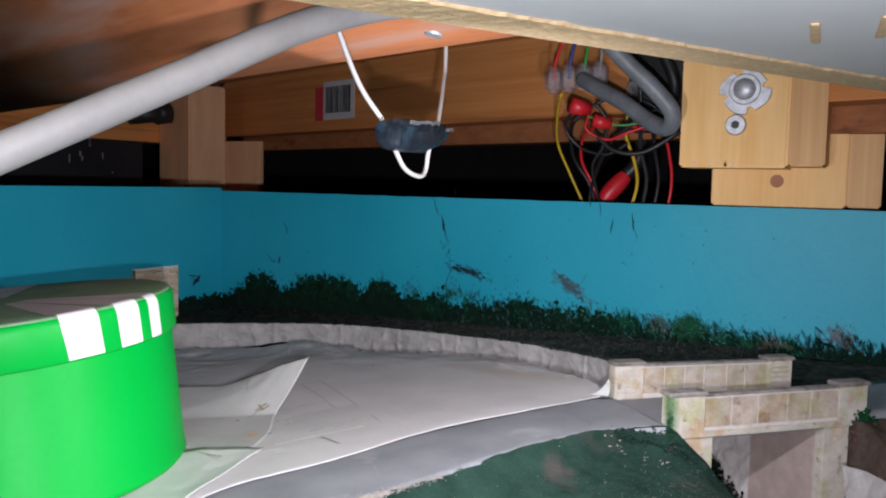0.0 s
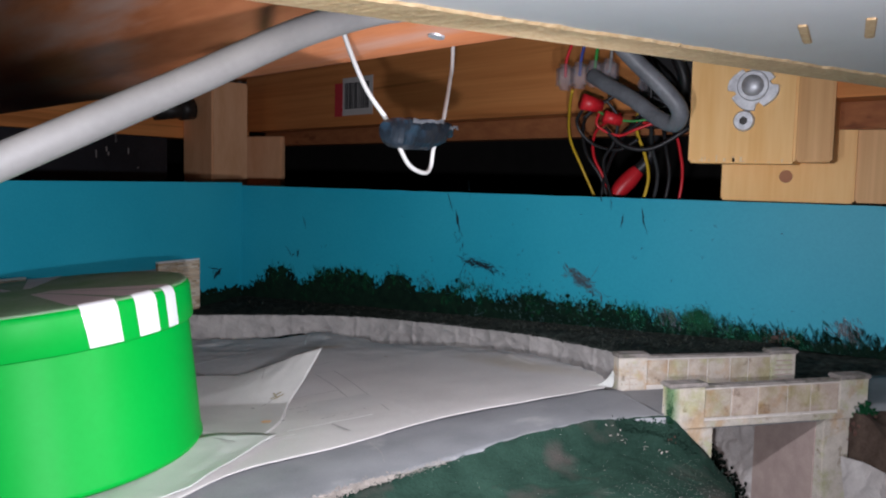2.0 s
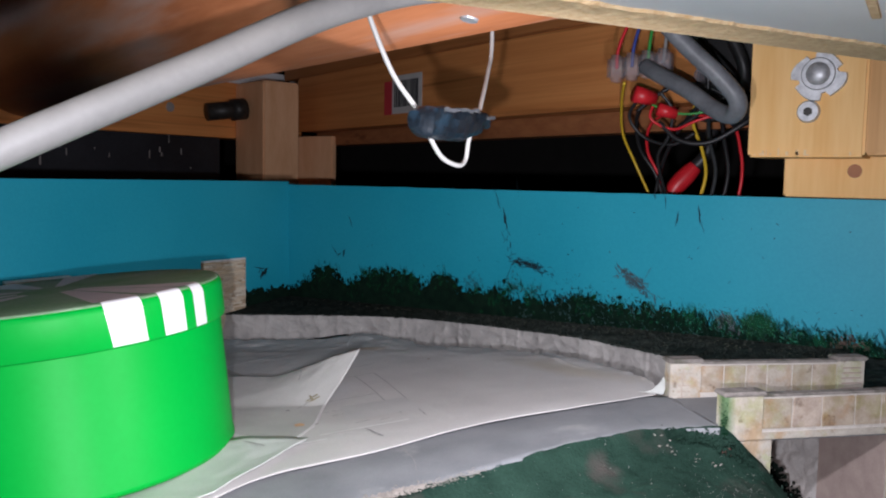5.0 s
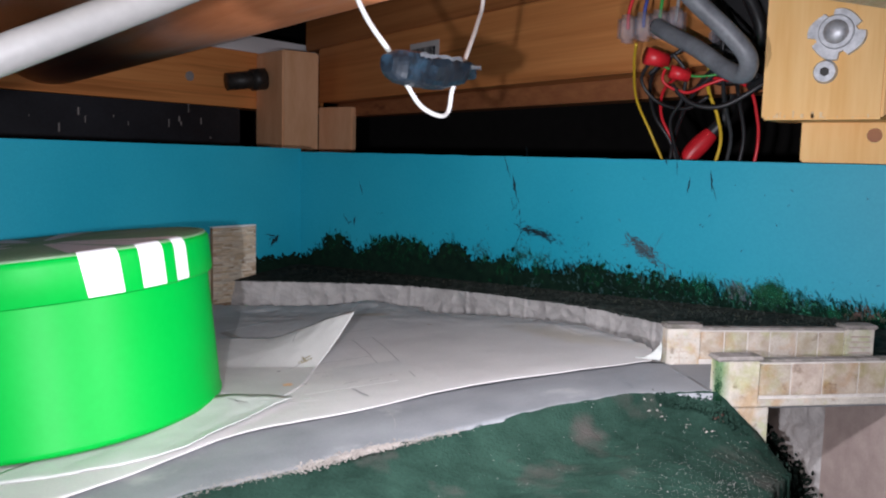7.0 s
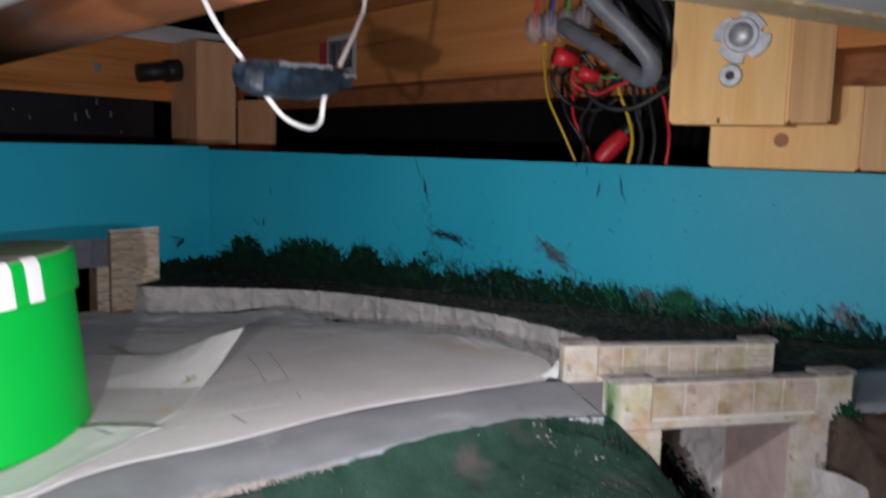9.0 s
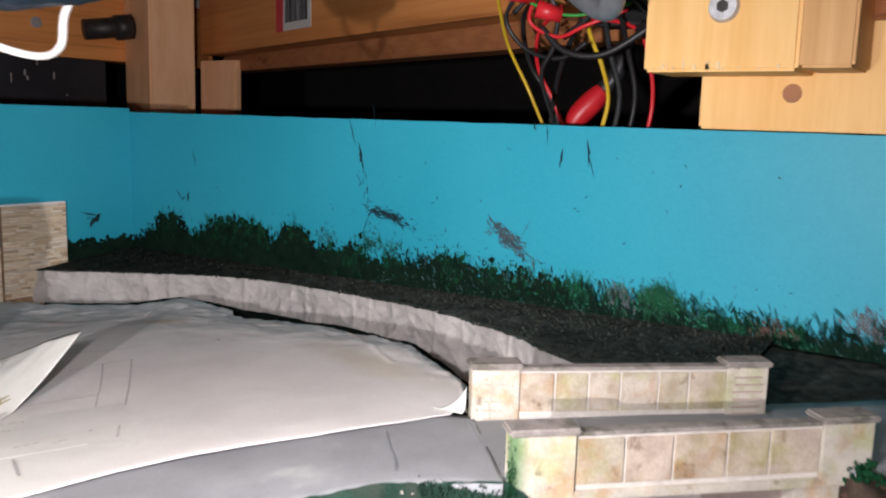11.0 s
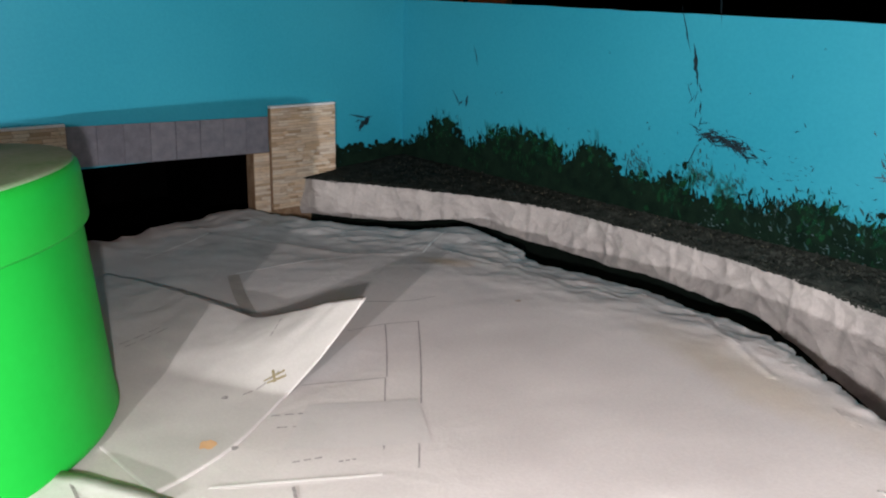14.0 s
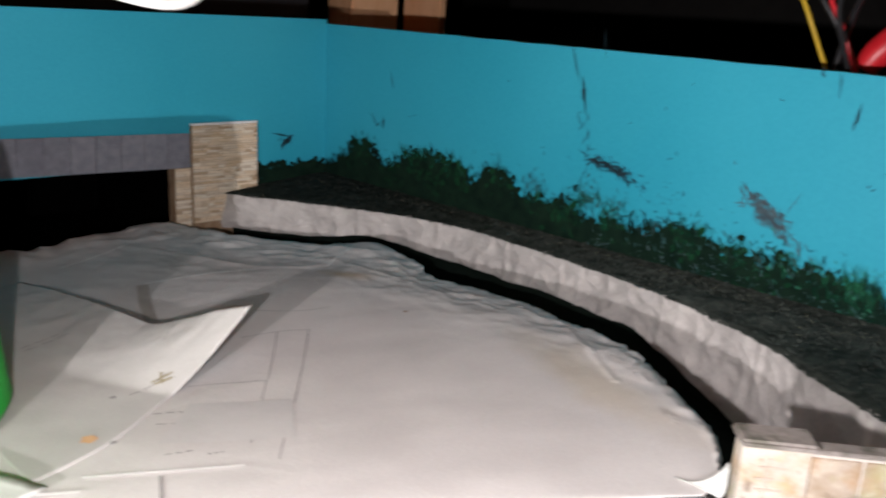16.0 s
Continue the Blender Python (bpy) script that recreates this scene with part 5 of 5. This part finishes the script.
    bm.faces.new([bm.verts.new(m @ Vector((0, 0.0019 * math.cos(t), 0.0019 * math.sin(t)))) for t in np.linspace(0, 2 * math.pi, 6, endpoint=False)])
tagged(part("foliage_paint", bm, LEAF_DARK, side_wall, "dark green dabbed foliage"), kind="stuff")

# scatter grains on the bank
for count, mat_, lab in ((2600, SCATTER, "dark scatter grains on the bank"), (420, SPECK, "straw coloured specks on the bank")):
    bm = bmesh.new()
    for _ in range(count):
        i, f = rng.randrange(len(crest)), rng.random() if mat_ == SCATTER or rng.random() < 0.25 else min(0.97, max(0.3, rng.gauss(0.72, 0.07)))
        x, y, z = crest[i]
        zw = 0.162 + 0.022 * (x + 0.42)
        s = rng.uniform(0.0002, 0.0008) if mat_ == SCATTER else rng.uniform(0.00008, 0.00022)
        p = Vector((x, y * (1 - f) + (WALL_Y - 0.001) * f, z * (1 - f) + zw * f + 0.0006))
        bmesh.ops.create_cone(bm, segments=4, radius1=s, radius2=0, depth=s * 1.6, cap_ends=True, matrix=Matrix.LocRotScale(p, Euler((rng.random() * 6, rng.random() * 6, rng.random() * 6)), None))
    tagged(part("bank_scatter", bm, mat_), lab, "scatter", kind="stuff")

bm = bmesh.new()
for i in range(len(crest)):
    x, y, z = crest[i]
    ragged = max(0.0, fbm(x * 60, 3) + 0.15)
    for _ in range(5):
        s = rng.uniform(0.0002, 0.0006)
        p = Vector((x + rng.gauss(0, 0.0006), y - 0.0012 - rng.random() * 0.0008, z + 0.0004 - rng.random() * (0.0003 + 0.0010 * ragged)))
        bmesh.ops.create_cone(bm, segments=5, radius1=s, radius2=s * 0.3, depth=s * 1.4, cap_ends=True, matrix=Matrix.LocRotScale(p, Euler((rng.random() * 6, rng.random() * 6, rng.random() * 6)), None))
tagged(part("bank_scatter", bm, SCATTER), "dark scatter crumbling over the paper wall's top", "scatter", kind="stuff")

# ---- timber above and behind ----


def simple(name, bm, material, label, category, smooth=False, group=""):
    return tagged(part(name, bm, material, smooth=smooth), label, category, group)


simple("rounded_beam", cylinder((-0.648, 0.382, 0.3500), (-0.085, 0.2094, 0.3538), 0.0560, n=80), VARNISH, "thick rounded wooden beam, varnished brown and orange with pale smears", "beam", True)
simple("screw_head", cylinder((-0.1215, 0.2117, 0.2999), (-0.1217, 0.2113, 0.2977), 0.0032, 0.0026, n=16), ZINC, "small zinc screw head in the rounded beam", "screw")
simple("timber_post", box(-0.058, 0.0, 0.0, 0.040, 0.0, 0.343, 0.0015, turn=Matrix.Translation((-0.5933, 0.586, 0)) @ Matrix.Rotation(math.radians(-15), 4, "Z")), PINE_PALE, "planed pine post behind the backscene corner", "post")
simple("timber_block", box(-0.6119, -0.5640, 0.653, 0.6600, 0.0, 0.292, 0.001), PINE_PALE, "pale pine block beside the post", "timber block")
simple("side_beam", box(-0.690, -0.650, -0.40, 0.700, 0.288, 0.3440, 0.0012), PINE_Y, "orange pine beam along the side", "beam")
panel_ = thing("side_panel", (-0.672, 0.09, 0.0), "black panel with faint pale scratches under the side beam", "panel")
part("sheet", box(-0.690, -0.654, -0.40, 0.585, 0.0, 0.2875, 0.001), surface("black_blue_panel", (0.010, 0.011, 0.015), (0.026, 0.028, 0.036), 18, 0.6, 0.05, 400, wear=(0.08, 0.08, 0.09), wear_amount=0.74), panel_)
for _ in range(14):
    y, z = rng.uniform(0.28, 0.56), rng.uniform(0.250, 0.282)
    part("scratch", box(-0.6541, -0.6536, y, y + rng.uniform(0.0004, 0.0016), z, z + rng.uniform(0.001, 0.008)), FLECK, panel_, "faint pale scratch")
simple("white_batten", box(-0.700, -0.648, -0.40, 0.700, 0.3442, 0.360, 0.001), LAMINATE, "white painted batten on the side beam", "batten")
screw = simple("screw_head", cylinder((-0.6505, 0.520, 0.3135), (-0.6488, 0.520, 0.3135), 0.0045, n=16), ZINC, "small zinc screw head in the side beam", "screw")
plug = thing("pipe_stub", (-0.626, 0.593, 0.317), "short black rubber pipe stub fixed to the post", "pipe stub")
part("tube", cylinder((-0.626, 0.5935, 0.317), (-0.640, 0.556, 0.311), 0.0085, n=24), DARK_IRON, plug, smooth=True)
part("collar", cylinder((-0.627, 0.5930, 0.3168), (-0.632, 0.580, 0.3145), 0.0105, n=24), DARK_IRON, plug, smooth=True)

ANG = math.atan2(-0.155, 0.417)
BEAM = Matrix.Translation((-0.6115, 0.6525, 0)) @ Matrix.Rotation(ANG, 4, "Z")
simple("upper_plank", box(-0.03, 0.75, -0.0015, 0.045, 0.3522, 0.46, 0.001, turn=BEAM), PINE_MID, "brown plank resting on the long beam", "plank")
simple("cross_beam", box(0.0, 0.75, 0.0, 0.045, 0.297, 0.352, 0.001, turn=BEAM), PINE_X, "long orange pine beam behind the backscene", "beam")
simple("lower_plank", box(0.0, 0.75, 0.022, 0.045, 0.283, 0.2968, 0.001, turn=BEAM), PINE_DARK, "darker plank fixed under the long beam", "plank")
label_ = thing("barcode_label", BEAM @ Vector((0.2, -0.0003, 0.315)), "white price label with red end and bars on the beam", "label")
part("paper", box(0.1862, 0.2320, -0.0006, -0.0002, 0.3060, 0.3385, turn=BEAM), LABEL_WHITE, label_)
part("red_end", box(0.1735, 0.1862, -0.0007, -0.0002, 0.3055, 0.3345, turn=BEAM), LABEL_RED, label_)
x = 0.1900
while x < 0.2275:
    w = rng.choice((0.0005, 0.0008, 0.0012))
    part("bar", box(x, x + w, -0.0009, -0.0006, 0.3115, 0.3340, turn=BEAM), INK, label_)
    x += w + rng.choice((0.0006, 0.0009, 0.0013))

# block with tee nut and bolt
block = thing("timber_bracket", (-0.06, 0.47, 0.2450), "pale pine bracket block with a tee nut and bolt", "bracket")
part("front_block", box(-0.0953, -0.0426, 0.431, 0.4615, 0.2645, 0.370, 0.0012), PINE, block)
part("side_strip", box(-0.0425, -0.0258, 0.4315, 0.4615, 0.2655, 0.370, 0.0010), PINE_END, block, "orange pine strip")
part("lower_block", box(-0.0840, -0.0171, 0.462, 0.500, 0.2450, 0.370, 0.0010), PINE, block)
part("back_strip", box(-0.0170, -0.0010, 0.464, 0.500, 0.2455, 0.370, 0.0010), PINE_END, block, "orange pine strip")
part("screw_hole", cylinder((-0.0505, 0.4618, 0.2585), (-0.0505, 0.4630, 0.2585), 0.0034, n=20), PINE_DARK, block, "dark drilled hole")
for _ in range(16):
    x = rng.uniform(-0.094, -0.044)
    part("saw_mark", box(x, x + rng.uniform(0.0003, 0.0014), 0.4306, 0.4309, 0.2652, 0.2655 + rng.uniform(0.0008, 0.0055) * rng.random()), CHIPBOARD, block, "pale torn saw mark")
bm = bmesh.new()
ring = []
for i in range(64):
    a = 2 * math.pi * i / 64
    r = 0.0118 + 0.0005 * math.cos(4 * a + 0.6) - (0.0030 if math.cos(4 * a - 1.1) > 0.88 else 0)
    ring.append((r * math.cos(a), r * math.sin(a) * 0.92))
front_ = [bm.verts.new((-0.0640 + p[0], 0.4292, 0.3025 + p[1])) for p in ring]
back_ = [bm.verts.new((-0.0640 + p[0] * 1.04, 0.4309, 0.3025 + p[1] * 1.04)) for p in ring]
bm.faces.new(front_)
for i in range(64):
    bm.faces.new((front_[i], front_[(i + 1) % 64], back_[(i + 1) % 64], back_[i]))
tee = part("tee_nut", bm, ZINC, block, "zinc plated pronged tee nut")
bm = bmesh.new()
bmesh.ops.create_uvsphere(bm, u_segments=28, v_segments=14, radius=0.0056, matrix=Matrix.LocRotScale((-0.0640, 0.4292, 0.3035), Euler((math.pi / 2, 0, 0)), (1, 1, 0.62)))
part("sleeve", bm, ZINC, tee, "rounded nut", smooth=True)
part("rim", cylinder((-0.0640, 0.4293, 0.3035), (-0.0640, 0.4284, 0.3035), 0.0078, 0.0072, n=32), ZINC, tee)
bolt = part("bolt", cylinder((-0.0678, 0.4309, 0.2860), (-0.0678, 0.4292, 0.2860), 0.0054, 0.0046, n=24), ZINC, block, "zinc screw with a star recess")
part("recess", cylinder((-0.0678, 0.4292, 0.2860), (-0.0678, 0.4289, 0.2860), 0.0022, n=6), DARK_IRON, bolt)

# ---- white faced board overhead ----
D, N = Vector((0.462, 0.887, 0)), Vector((0.887, -0.462, 0))
P0 = Vector((-0.127, 0.142, 0)) - 0.30 * D
BOARD = Matrix(((D.x, N.x, 0, P0.x), (D.y, N.y, 0, P0.y), (0, 0, 1, 0.2955), (0, 0, 0, 1)))
board = thing("shelf_board", BOARD @ Vector((0.3, 0.1, 0)), "white laminated board overhead with a raw sawn edge", "shelf board")
grid = []
ss = np.linspace(0, 0.62, 260)
edge = [0.0205 + 0.0013 * fbm(s * 90, 1) + 0.0006 * fbm(s * 400, 2) for s in ss]
part("panel", box(0.0, 0.62, 0.0195, 0.60, 0.0006, 0.0040, 0.0, turn=BOARD), LAMINATE, board)
rows = [[BOARD @ Vector((s, 0.0006 * fbm(s * 200, 3), 0.0040)) for s in ss], [BOARD @ Vector((s, 0.0006 * fbm(s * 200, 3), 0.0004)) for s in ss],
        [BOARD @ Vector((s, 0.0012 + 0.0004 * fbm(s * 300, 4), -0.0002)) for s in ss]]
rows += [[BOARD @ Vector((s, e * k, -0.0002 + 0.0003 * fbm(s * 500, k * 9))) for s, e in zip(ss, edge)] for k in (0.25, 0.5, 0.75, 0.96)]
rows += [[BOARD @ Vector((s, e, 0.0007)) for s, e in zip(ss, edge)]]
part("raw_edge", sheet(rows), CHIPBOARD, board, "rough sawn tan edge strip")
for c in ((-0.0170, 0.2363), (-0.0005, 0.2327)):
    b = BOARD.inverted() @ Vector((c[0], c[1], 0.2955))
    part("chip", box(-0.0013, 0.0013, -0.0150, 0.0150, 0.0001, 0.0007, 0.0003, turn=BOARD @ Matrix.Translation((b.x, b.y, 0)) @ Matrix.Rotation(1.02, 4, "Z")), CHIPBOARD, board, "chip in the laminate")

# ---- cables ----
simple("white_cable", tube([(-0.215, -0.055, 0.178), (-0.190, 0.010, 0.212), (-0.172, 0.058, 0.238), (-0.158, 0.094, 0.257), (-0.1445, 0.129, 0.2755), (-0.131, 0.164, 0.294), (-0.118, 0.198, 0.3045), (-0.09, 0.235, 0.3040)], 0.0041, 60, 20), WHITE_PVC,
       "thick greyish white cable slanting up over the board", "cable", True)
loop = thing("wire_loop", (-0.134, 0.22, 0.27), "thin white wire loop hanging with a dark taped connector", "wire")
part("wire", tube([(-0.1400, 0.1760, 0.318), (-0.1385, 0.1830, 0.300), (-0.1345, 0.1905, 0.2815), (-0.1300, 0.1975, 0.2705), (-0.1312, 0.2060, 0.2630), (-0.1335, 0.2160, 0.2575), (-0.1342, 0.2265, 0.2553), (-0.1350, 0.2320, 0.2575), (-0.1345, 0.2330, 0.2640),
                   (-0.1340, 0.2370, 0.2710), (-0.1385, 0.2480, 0.2800), (-0.1445, 0.2610, 0.2900), (-0.1480, 0.2690, 0.3000), (-0.150, 0.272, 0.330)], 0.00075, 120, 10), LOOP_PVC, loop, smooth=True)
A_, B_ = Vector((-0.1278, 0.1930, 0.2676)), Vector((-0.1350, 0.2440, 0.2706))
along = (B_ - A_).normalized()
side_ = along.cross(Vector((0, 0, 1))).normalized()
rings = []
for s in np.linspace(0, 1, 34):
    tall = float(np.interp(s, (0, 0.06, 0.25, 0.55, 0.85, 1), (0.0020, 0.0036, 0.0044, 0.0046, 0.0032, 0.0018)))
    deep = float(np.interp(s, (0, 0.1, 0.5, 0.9, 1), (0.0016, 0.0034, 0.0036, 0.0030, 0.0014)))
    c = A_.lerp(B_, s) - Vector((0, 0, 0.0012 * math.sin(s * 3.1)))
    row = []
    for a in np.linspace(0, 2 * math.pi, 26):
        ca, sa = math.cos(a), math.sin(a)
        k = 1 / (abs(ca) ** 5 + abs(sa) ** 5) ** 0.2
        p = c + side_ * (deep * k * ca) + Vector((0, 0, tall * k * sa))
        w = 0.0020 * crumple(p.x * 120, p.y * 90, p.z * 150) + 0.0002 * fbm(p.x * 500, p.y * 500, p.z * 500)
        row.append(p + (side_ * ca + Vector((0, 0, sa))) * w)
    row[-1] = row[0]
    rings.append(row)
bm = sheet(rings)
bmesh.ops.remove_doubles(bm, verts=bm.verts, dist=1e-6)
bmesh.ops.holes_fill(bm, edges=bm.edges, sides=40)
part("connector", bm, NAVY, loop, "dark blue taped connector")
bm = bmesh.new()
for s0, s1, up in ((0.22, 0.72, 0.0036), (0.84, 0.98, 0.0016)):
    sheet([[A_.lerp(B_, s0 + (s1 - s0) * g) + side_ * (0.0040 + 0.0004 * fbm(g * 4, 2)) + Vector((0, 0, up + dz + 0.0006 * fbm(g * 6, dz * 900))) for g in np.linspace(0, 1, 16)] for dz in (0.0, -0.0004, -0.0009)], 0.0002, bm)
part("clear_edge", bm, GREY_PVC, loop, "pale edge of clear tape")
simple("grey_cable", tube([(-0.125, 0.372, 0.3290), (-0.110, 0.378, 0.3120), (-0.0965, 0.383, 0.2985), (-0.0895, 0.387, 0.2885), (-0.0935, 0.395, 0.2825), (-0.104, 0.402, 0.2860), (-0.120, 0.410, 0.2965), (-0.138, 0.418, 0.3060), (-0.147, 0.424, 0.3110)], 0.0041, 60, 16), GREY_PVC,
       "thick grey cable bent back on itself", "cable", True)
conn = thing("clear_connector", (-0.155, 0.43, 0.312), "milky clear plastic terminal strip on coloured wires", "connector")
for k in range(4):
    c = Vector((-0.1390 - 0.0085 * k, 0.428, 0.3130 - 0.0006 * k))
    part("terminal", box(c.x - 0.0041, c.x + 0.0041, c.y - 0.006, c.y + 0.006, c.z - 0.0070, c.z + 0.0070, 0.0022), CLEAR, conn, smooth=True)
    part("wire", tube([(c.x, c.y, c.z), (c.x + 0.001, c.y, c.z + 0.012), (c.x + 0.003 * k, c.y + 0.004, c.z + 0.035)], 0.0009, 12, 8), (WHITE_PVC, GREEN_PVC, BLUE_PVC, RED_PVC)[k], conn, smooth=True)

box_ = thing("junction_box", (-0.112, 0.470, 0.285), "small black plastic box behind the tangle of wires", "junction box")
part("body", box(-0.133, -0.0965, 0.4635, 0.482, 0.2855, 0.360, 0.0016), BLACK_PVC, box_)
part("lid", box(-0.131, -0.0985, 0.4612, 0.4634, 0.2875, 0.358, 0.0008), BLACK_PVC, box_, "flat black lid")
part("socket_ring", cylinder((-0.1285, 0.4612, 0.3095), (-0.1285, 0.4570, 0.3095), 0.0042, 0.0036, n=20), CLEAR, box_, "pale round socket")
WIRES = [
    ("yellow_wire", YELLOW_PVC, 0.0010, [(-0.164, 0.438, 0.305), (-0.172, 0.455, 0.296), (-0.180, 0.478, 0.280), (-0.176, 0.490, 0.262), (-0.167, 0.492, 0.243)]),
    ("black_wire", BLACK_PVC, 0.0014, [(-0.150, 0.450, 0.298), (-0.168, 0.470, 0.290), (-0.172, 0.485, 0.272), (-0.164, 0.492, 0.256), (-0.158, 0.492, 0.240)]),
    ("red_wire", RED_PVC, 0.0011, [(-0.140, 0.452, 0.292), (-0.160, 0.470, 0.284), (-0.165, 0.480, 0.270), (-0.160, 0.486, 0.256), (-0.153, 0.488, 0.240)]),
    ("black_wire", BLACK_PVC, 0.0014, [(-0.120, 0.450, 0.300), (-0.138, 0.462, 0.284), (-0.152, 0.476, 0.268), (-0.160, 0.486, 0.252), (-0.162, 0.488, 0.240)]),
    ("yellow_wire", YELLOW_PVC, 0.0012, [(-0.128, 0.450, 0.298), (-0.134, 0.466, 0.284), (-0.131, 0.474, 0.270), (-0.130, 0.480, 0.256), (-0.134, 0.482, 0.240)]),
    ("blue_wire", INK, 0.0014, [(-0.122, 0.452, 0.294), (-0.126, 0.470, 0.276), (-0.124, 0.478, 0.258), (-0.127, 0.480, 0.240)]),
    ("black_wire", BLACK_PVC, 0.0014, [(-0.116, 0.452, 0.294), (-0.118, 0.470, 0.276), (-0.117, 0.478, 0.258), (-0.120, 0.480, 0.240)]),
    ("red_wire", RED_PVC, 0.0011, [(-0.130, 0.452, 0.288), (-0.114, 0.468, 0.284), (-0.110, 0.476, 0.268), (-0.110, 0.480, 0.254), (-0.112, 0.480, 0.240)]),
    ("black_wire", BLACK_PVC, 0.0017, [(-0.148, 0.450, 0.284), (-0.136, 0.450, 0.274), (-0.120, 0.452, 0.273), (-0.102, 0.456, 0.284), (-0.097, 0.466, 0.290)]),
    ("black_wire", BLACK_PVC, 0.0014, [(-0.160, 0.448, 0.290), (-0.150, 0.448, 0.298), (-0.136, 0.450, 0.304), (-0.118, 0.452, 0.300), (-0.104, 0.456, 0.288)]),
    ("black_wire", BLACK_PVC, 0.0016, [(-0.130, 0.448, 0.325), (-0.122, 0.450, 0.306), (-0.126, 0.452, 0.290), (-0.140, 0.455, 0.280)]),
    ("black_wire", BLACK_PVC, 0.0012, [(-0.156, 0.446, 0.300), (-0.166, 0.452, 0.288), (-0.158, 0.456, 0.276), (-0.142, 0.456, 0.272), (-0.130, 0.456, 0.278)]),
    ("black_wire", BLACK_PVC, 0.0012, [(-0.146, 0.444, 0.300), (-0.140, 0.448, 0.290), (-0.143, 0.452, 0.276), (-0.150, 0.456, 0.264), (-0.148, 0.470, 0.240)]),
    ("red_wire", RED_PVC, 0.0010, [(-0.148, 0.444, 0.296), (-0.152, 0.448, 0.286), (-0.140, 0.450, 0.280), (-0.128, 0.450, 0.284), (-0.112, 0.454, 0.290)]),
    ("black_wire", BLACK_PVC, 0.0011, [(-0.136, 0.444, 0.308), (-0.128, 0.446, 0.298), (-0.112, 0.450, 0.296), (-0.104, 0.456, 0.302)]),
    ("green_wire", GREEN_PVC, 0.0008, [(-0.152, 0.444, 0.294), (-0.140, 0.446, 0.289), (-0.128, 0.448, 0.288), (-0.110, 0.452, 0.292)]),
    ("black_cable", BLACK_PVC, 0.0040, [(-0.130, 0.440, 0.335), (-0.120, 0.446, 0.312), (-0.108, 0.452, 0.300), (-0.101, 0.462, 0.290), (-0.112, 0.470, 0.284)]),
    ("black_cable", BLACK_PVC, 0.0034, [(-0.112, 0.450, 0.330), (-0.104, 0.452, 0.310), (-0.110, 0.460, 0.296), (-0.130, 0.470, 0.292)]),
]
for name, mat_, r, pts in WIRES:
    simple(name, tube(pts, r * (0.8 if "wire" in name else 1), 36, 10), mat_, {"yellow_wire": "thin yellow wire hanging behind the backscene", "red_wire": "thin red wire hanging behind the backscene", "black_wire": "thin black wire tangled behind the backscene",
           "blue_wire": "thin dark blue wire behind the backscene", "green_wire": "thin green wire in the tangle", "black_cable": "thick black cable behind the wires"}[name], "wire" if "wire" in name else "cable", True, "tangle of wires")
for a, b, r0, r1 in (((-0.1575, 0.437, 0.2985), (-0.1500, 0.446, 0.2965), 0.0046, 0.0040), ((-0.1460, 0.442, 0.2905), (-0.1380, 0.448, 0.2880), 0.0036, 0.0030)):
    cap = simple("red_plug", cylinder(a, b, r0, r1, 20), RED_PVC, "short red plastic plug cap in the tangle", "plug", True, "red plugs")
big = thing("banana_plug", (-0.150, 0.500, 0.252), "red banana plug with a black tail behind the board", "plug")
part("body", tube([(-0.1560, 0.498, 0.2440), (-0.1530, 0.500, 0.2495), (-0.1480, 0.503, 0.2560), (-0.1440, 0.505, 0.2610)], 0.0052, 24, 16, taper=lambda t: 0.78 + 0.3 * math.sin(t * 3)), RED_PVC, big, smooth=True)
part("tail", tube([(-0.1440, 0.505, 0.2610), (-0.1390, 0.506, 0.2670), (-0.1360, 0.508, 0.2780), (-0.137, 0.51, 0.30)], 0.0040, 20, 14), BLACK_PVC, big, smooth=True)

# thin stones printed on the portal's pillars
stone_mesh = bpy.data.meshes.new("stone")
bm = box(-0.5, 0.5, -0.5, 0.5, -0.5, 0.5)
bm.to_mesh(stone_mesh)
bm.free()
stone_mesh.materials.append(STONES)


def stones(parent, y0, y1, z0, z1, face):
    z = z1 - 0.0003
    while z > z0 + 0.001:
        tall = rng.uniform(0.0010, 0.0018)
        y = y0 + 0.0002
        while y < y1 - 0.0008:
            wide = min(rng.uniform(0.0024, 0.0095), y1 - 0.0002 - y)
            if y1 - y - wide < 0.002:
                wide = y1 - 0.0002 - y
            ob = new("stone", stone_mesh)
            proud = rng.uniform(0.0003, 0.0006)
            lean = rng.gauss(0, 0.010)
            ob.matrix_world = Matrix.Translation((WALL_X + face, y + wide / 2, z - tall / 2)) @ Matrix.Rotation(lean, 4, "X") @ Matrix.Diagonal((proud * 2, wide - 0.00022, tall - 0.00022, 1))
            hold(ob, parent)
            y += wide
        z -= tall


for stone_pillar, y0_, y1_, z_ in ((pillar_a, 0.3672, 0.4042, 0.1927), (pillar_b, 0.2350, 0.2727, 0.1914)):
    on_side("paper_edge", y0_, y1_, z_ - 0.0002, z_ + 0.0009, 0.0030, PAPER_CUT, stone_pillar, label="pale cut top edge")
stones(pillar_a, 0.3672, 0.4042, 0.1415, 0.1927, 0.0026)
stones(pillar_b, 0.2350, 0.2727, 0.150, 0.1914, 0.0026)
stones(pillar_c, 0.3582, 0.3671, 0.1400, 0.1712, 0.0010)
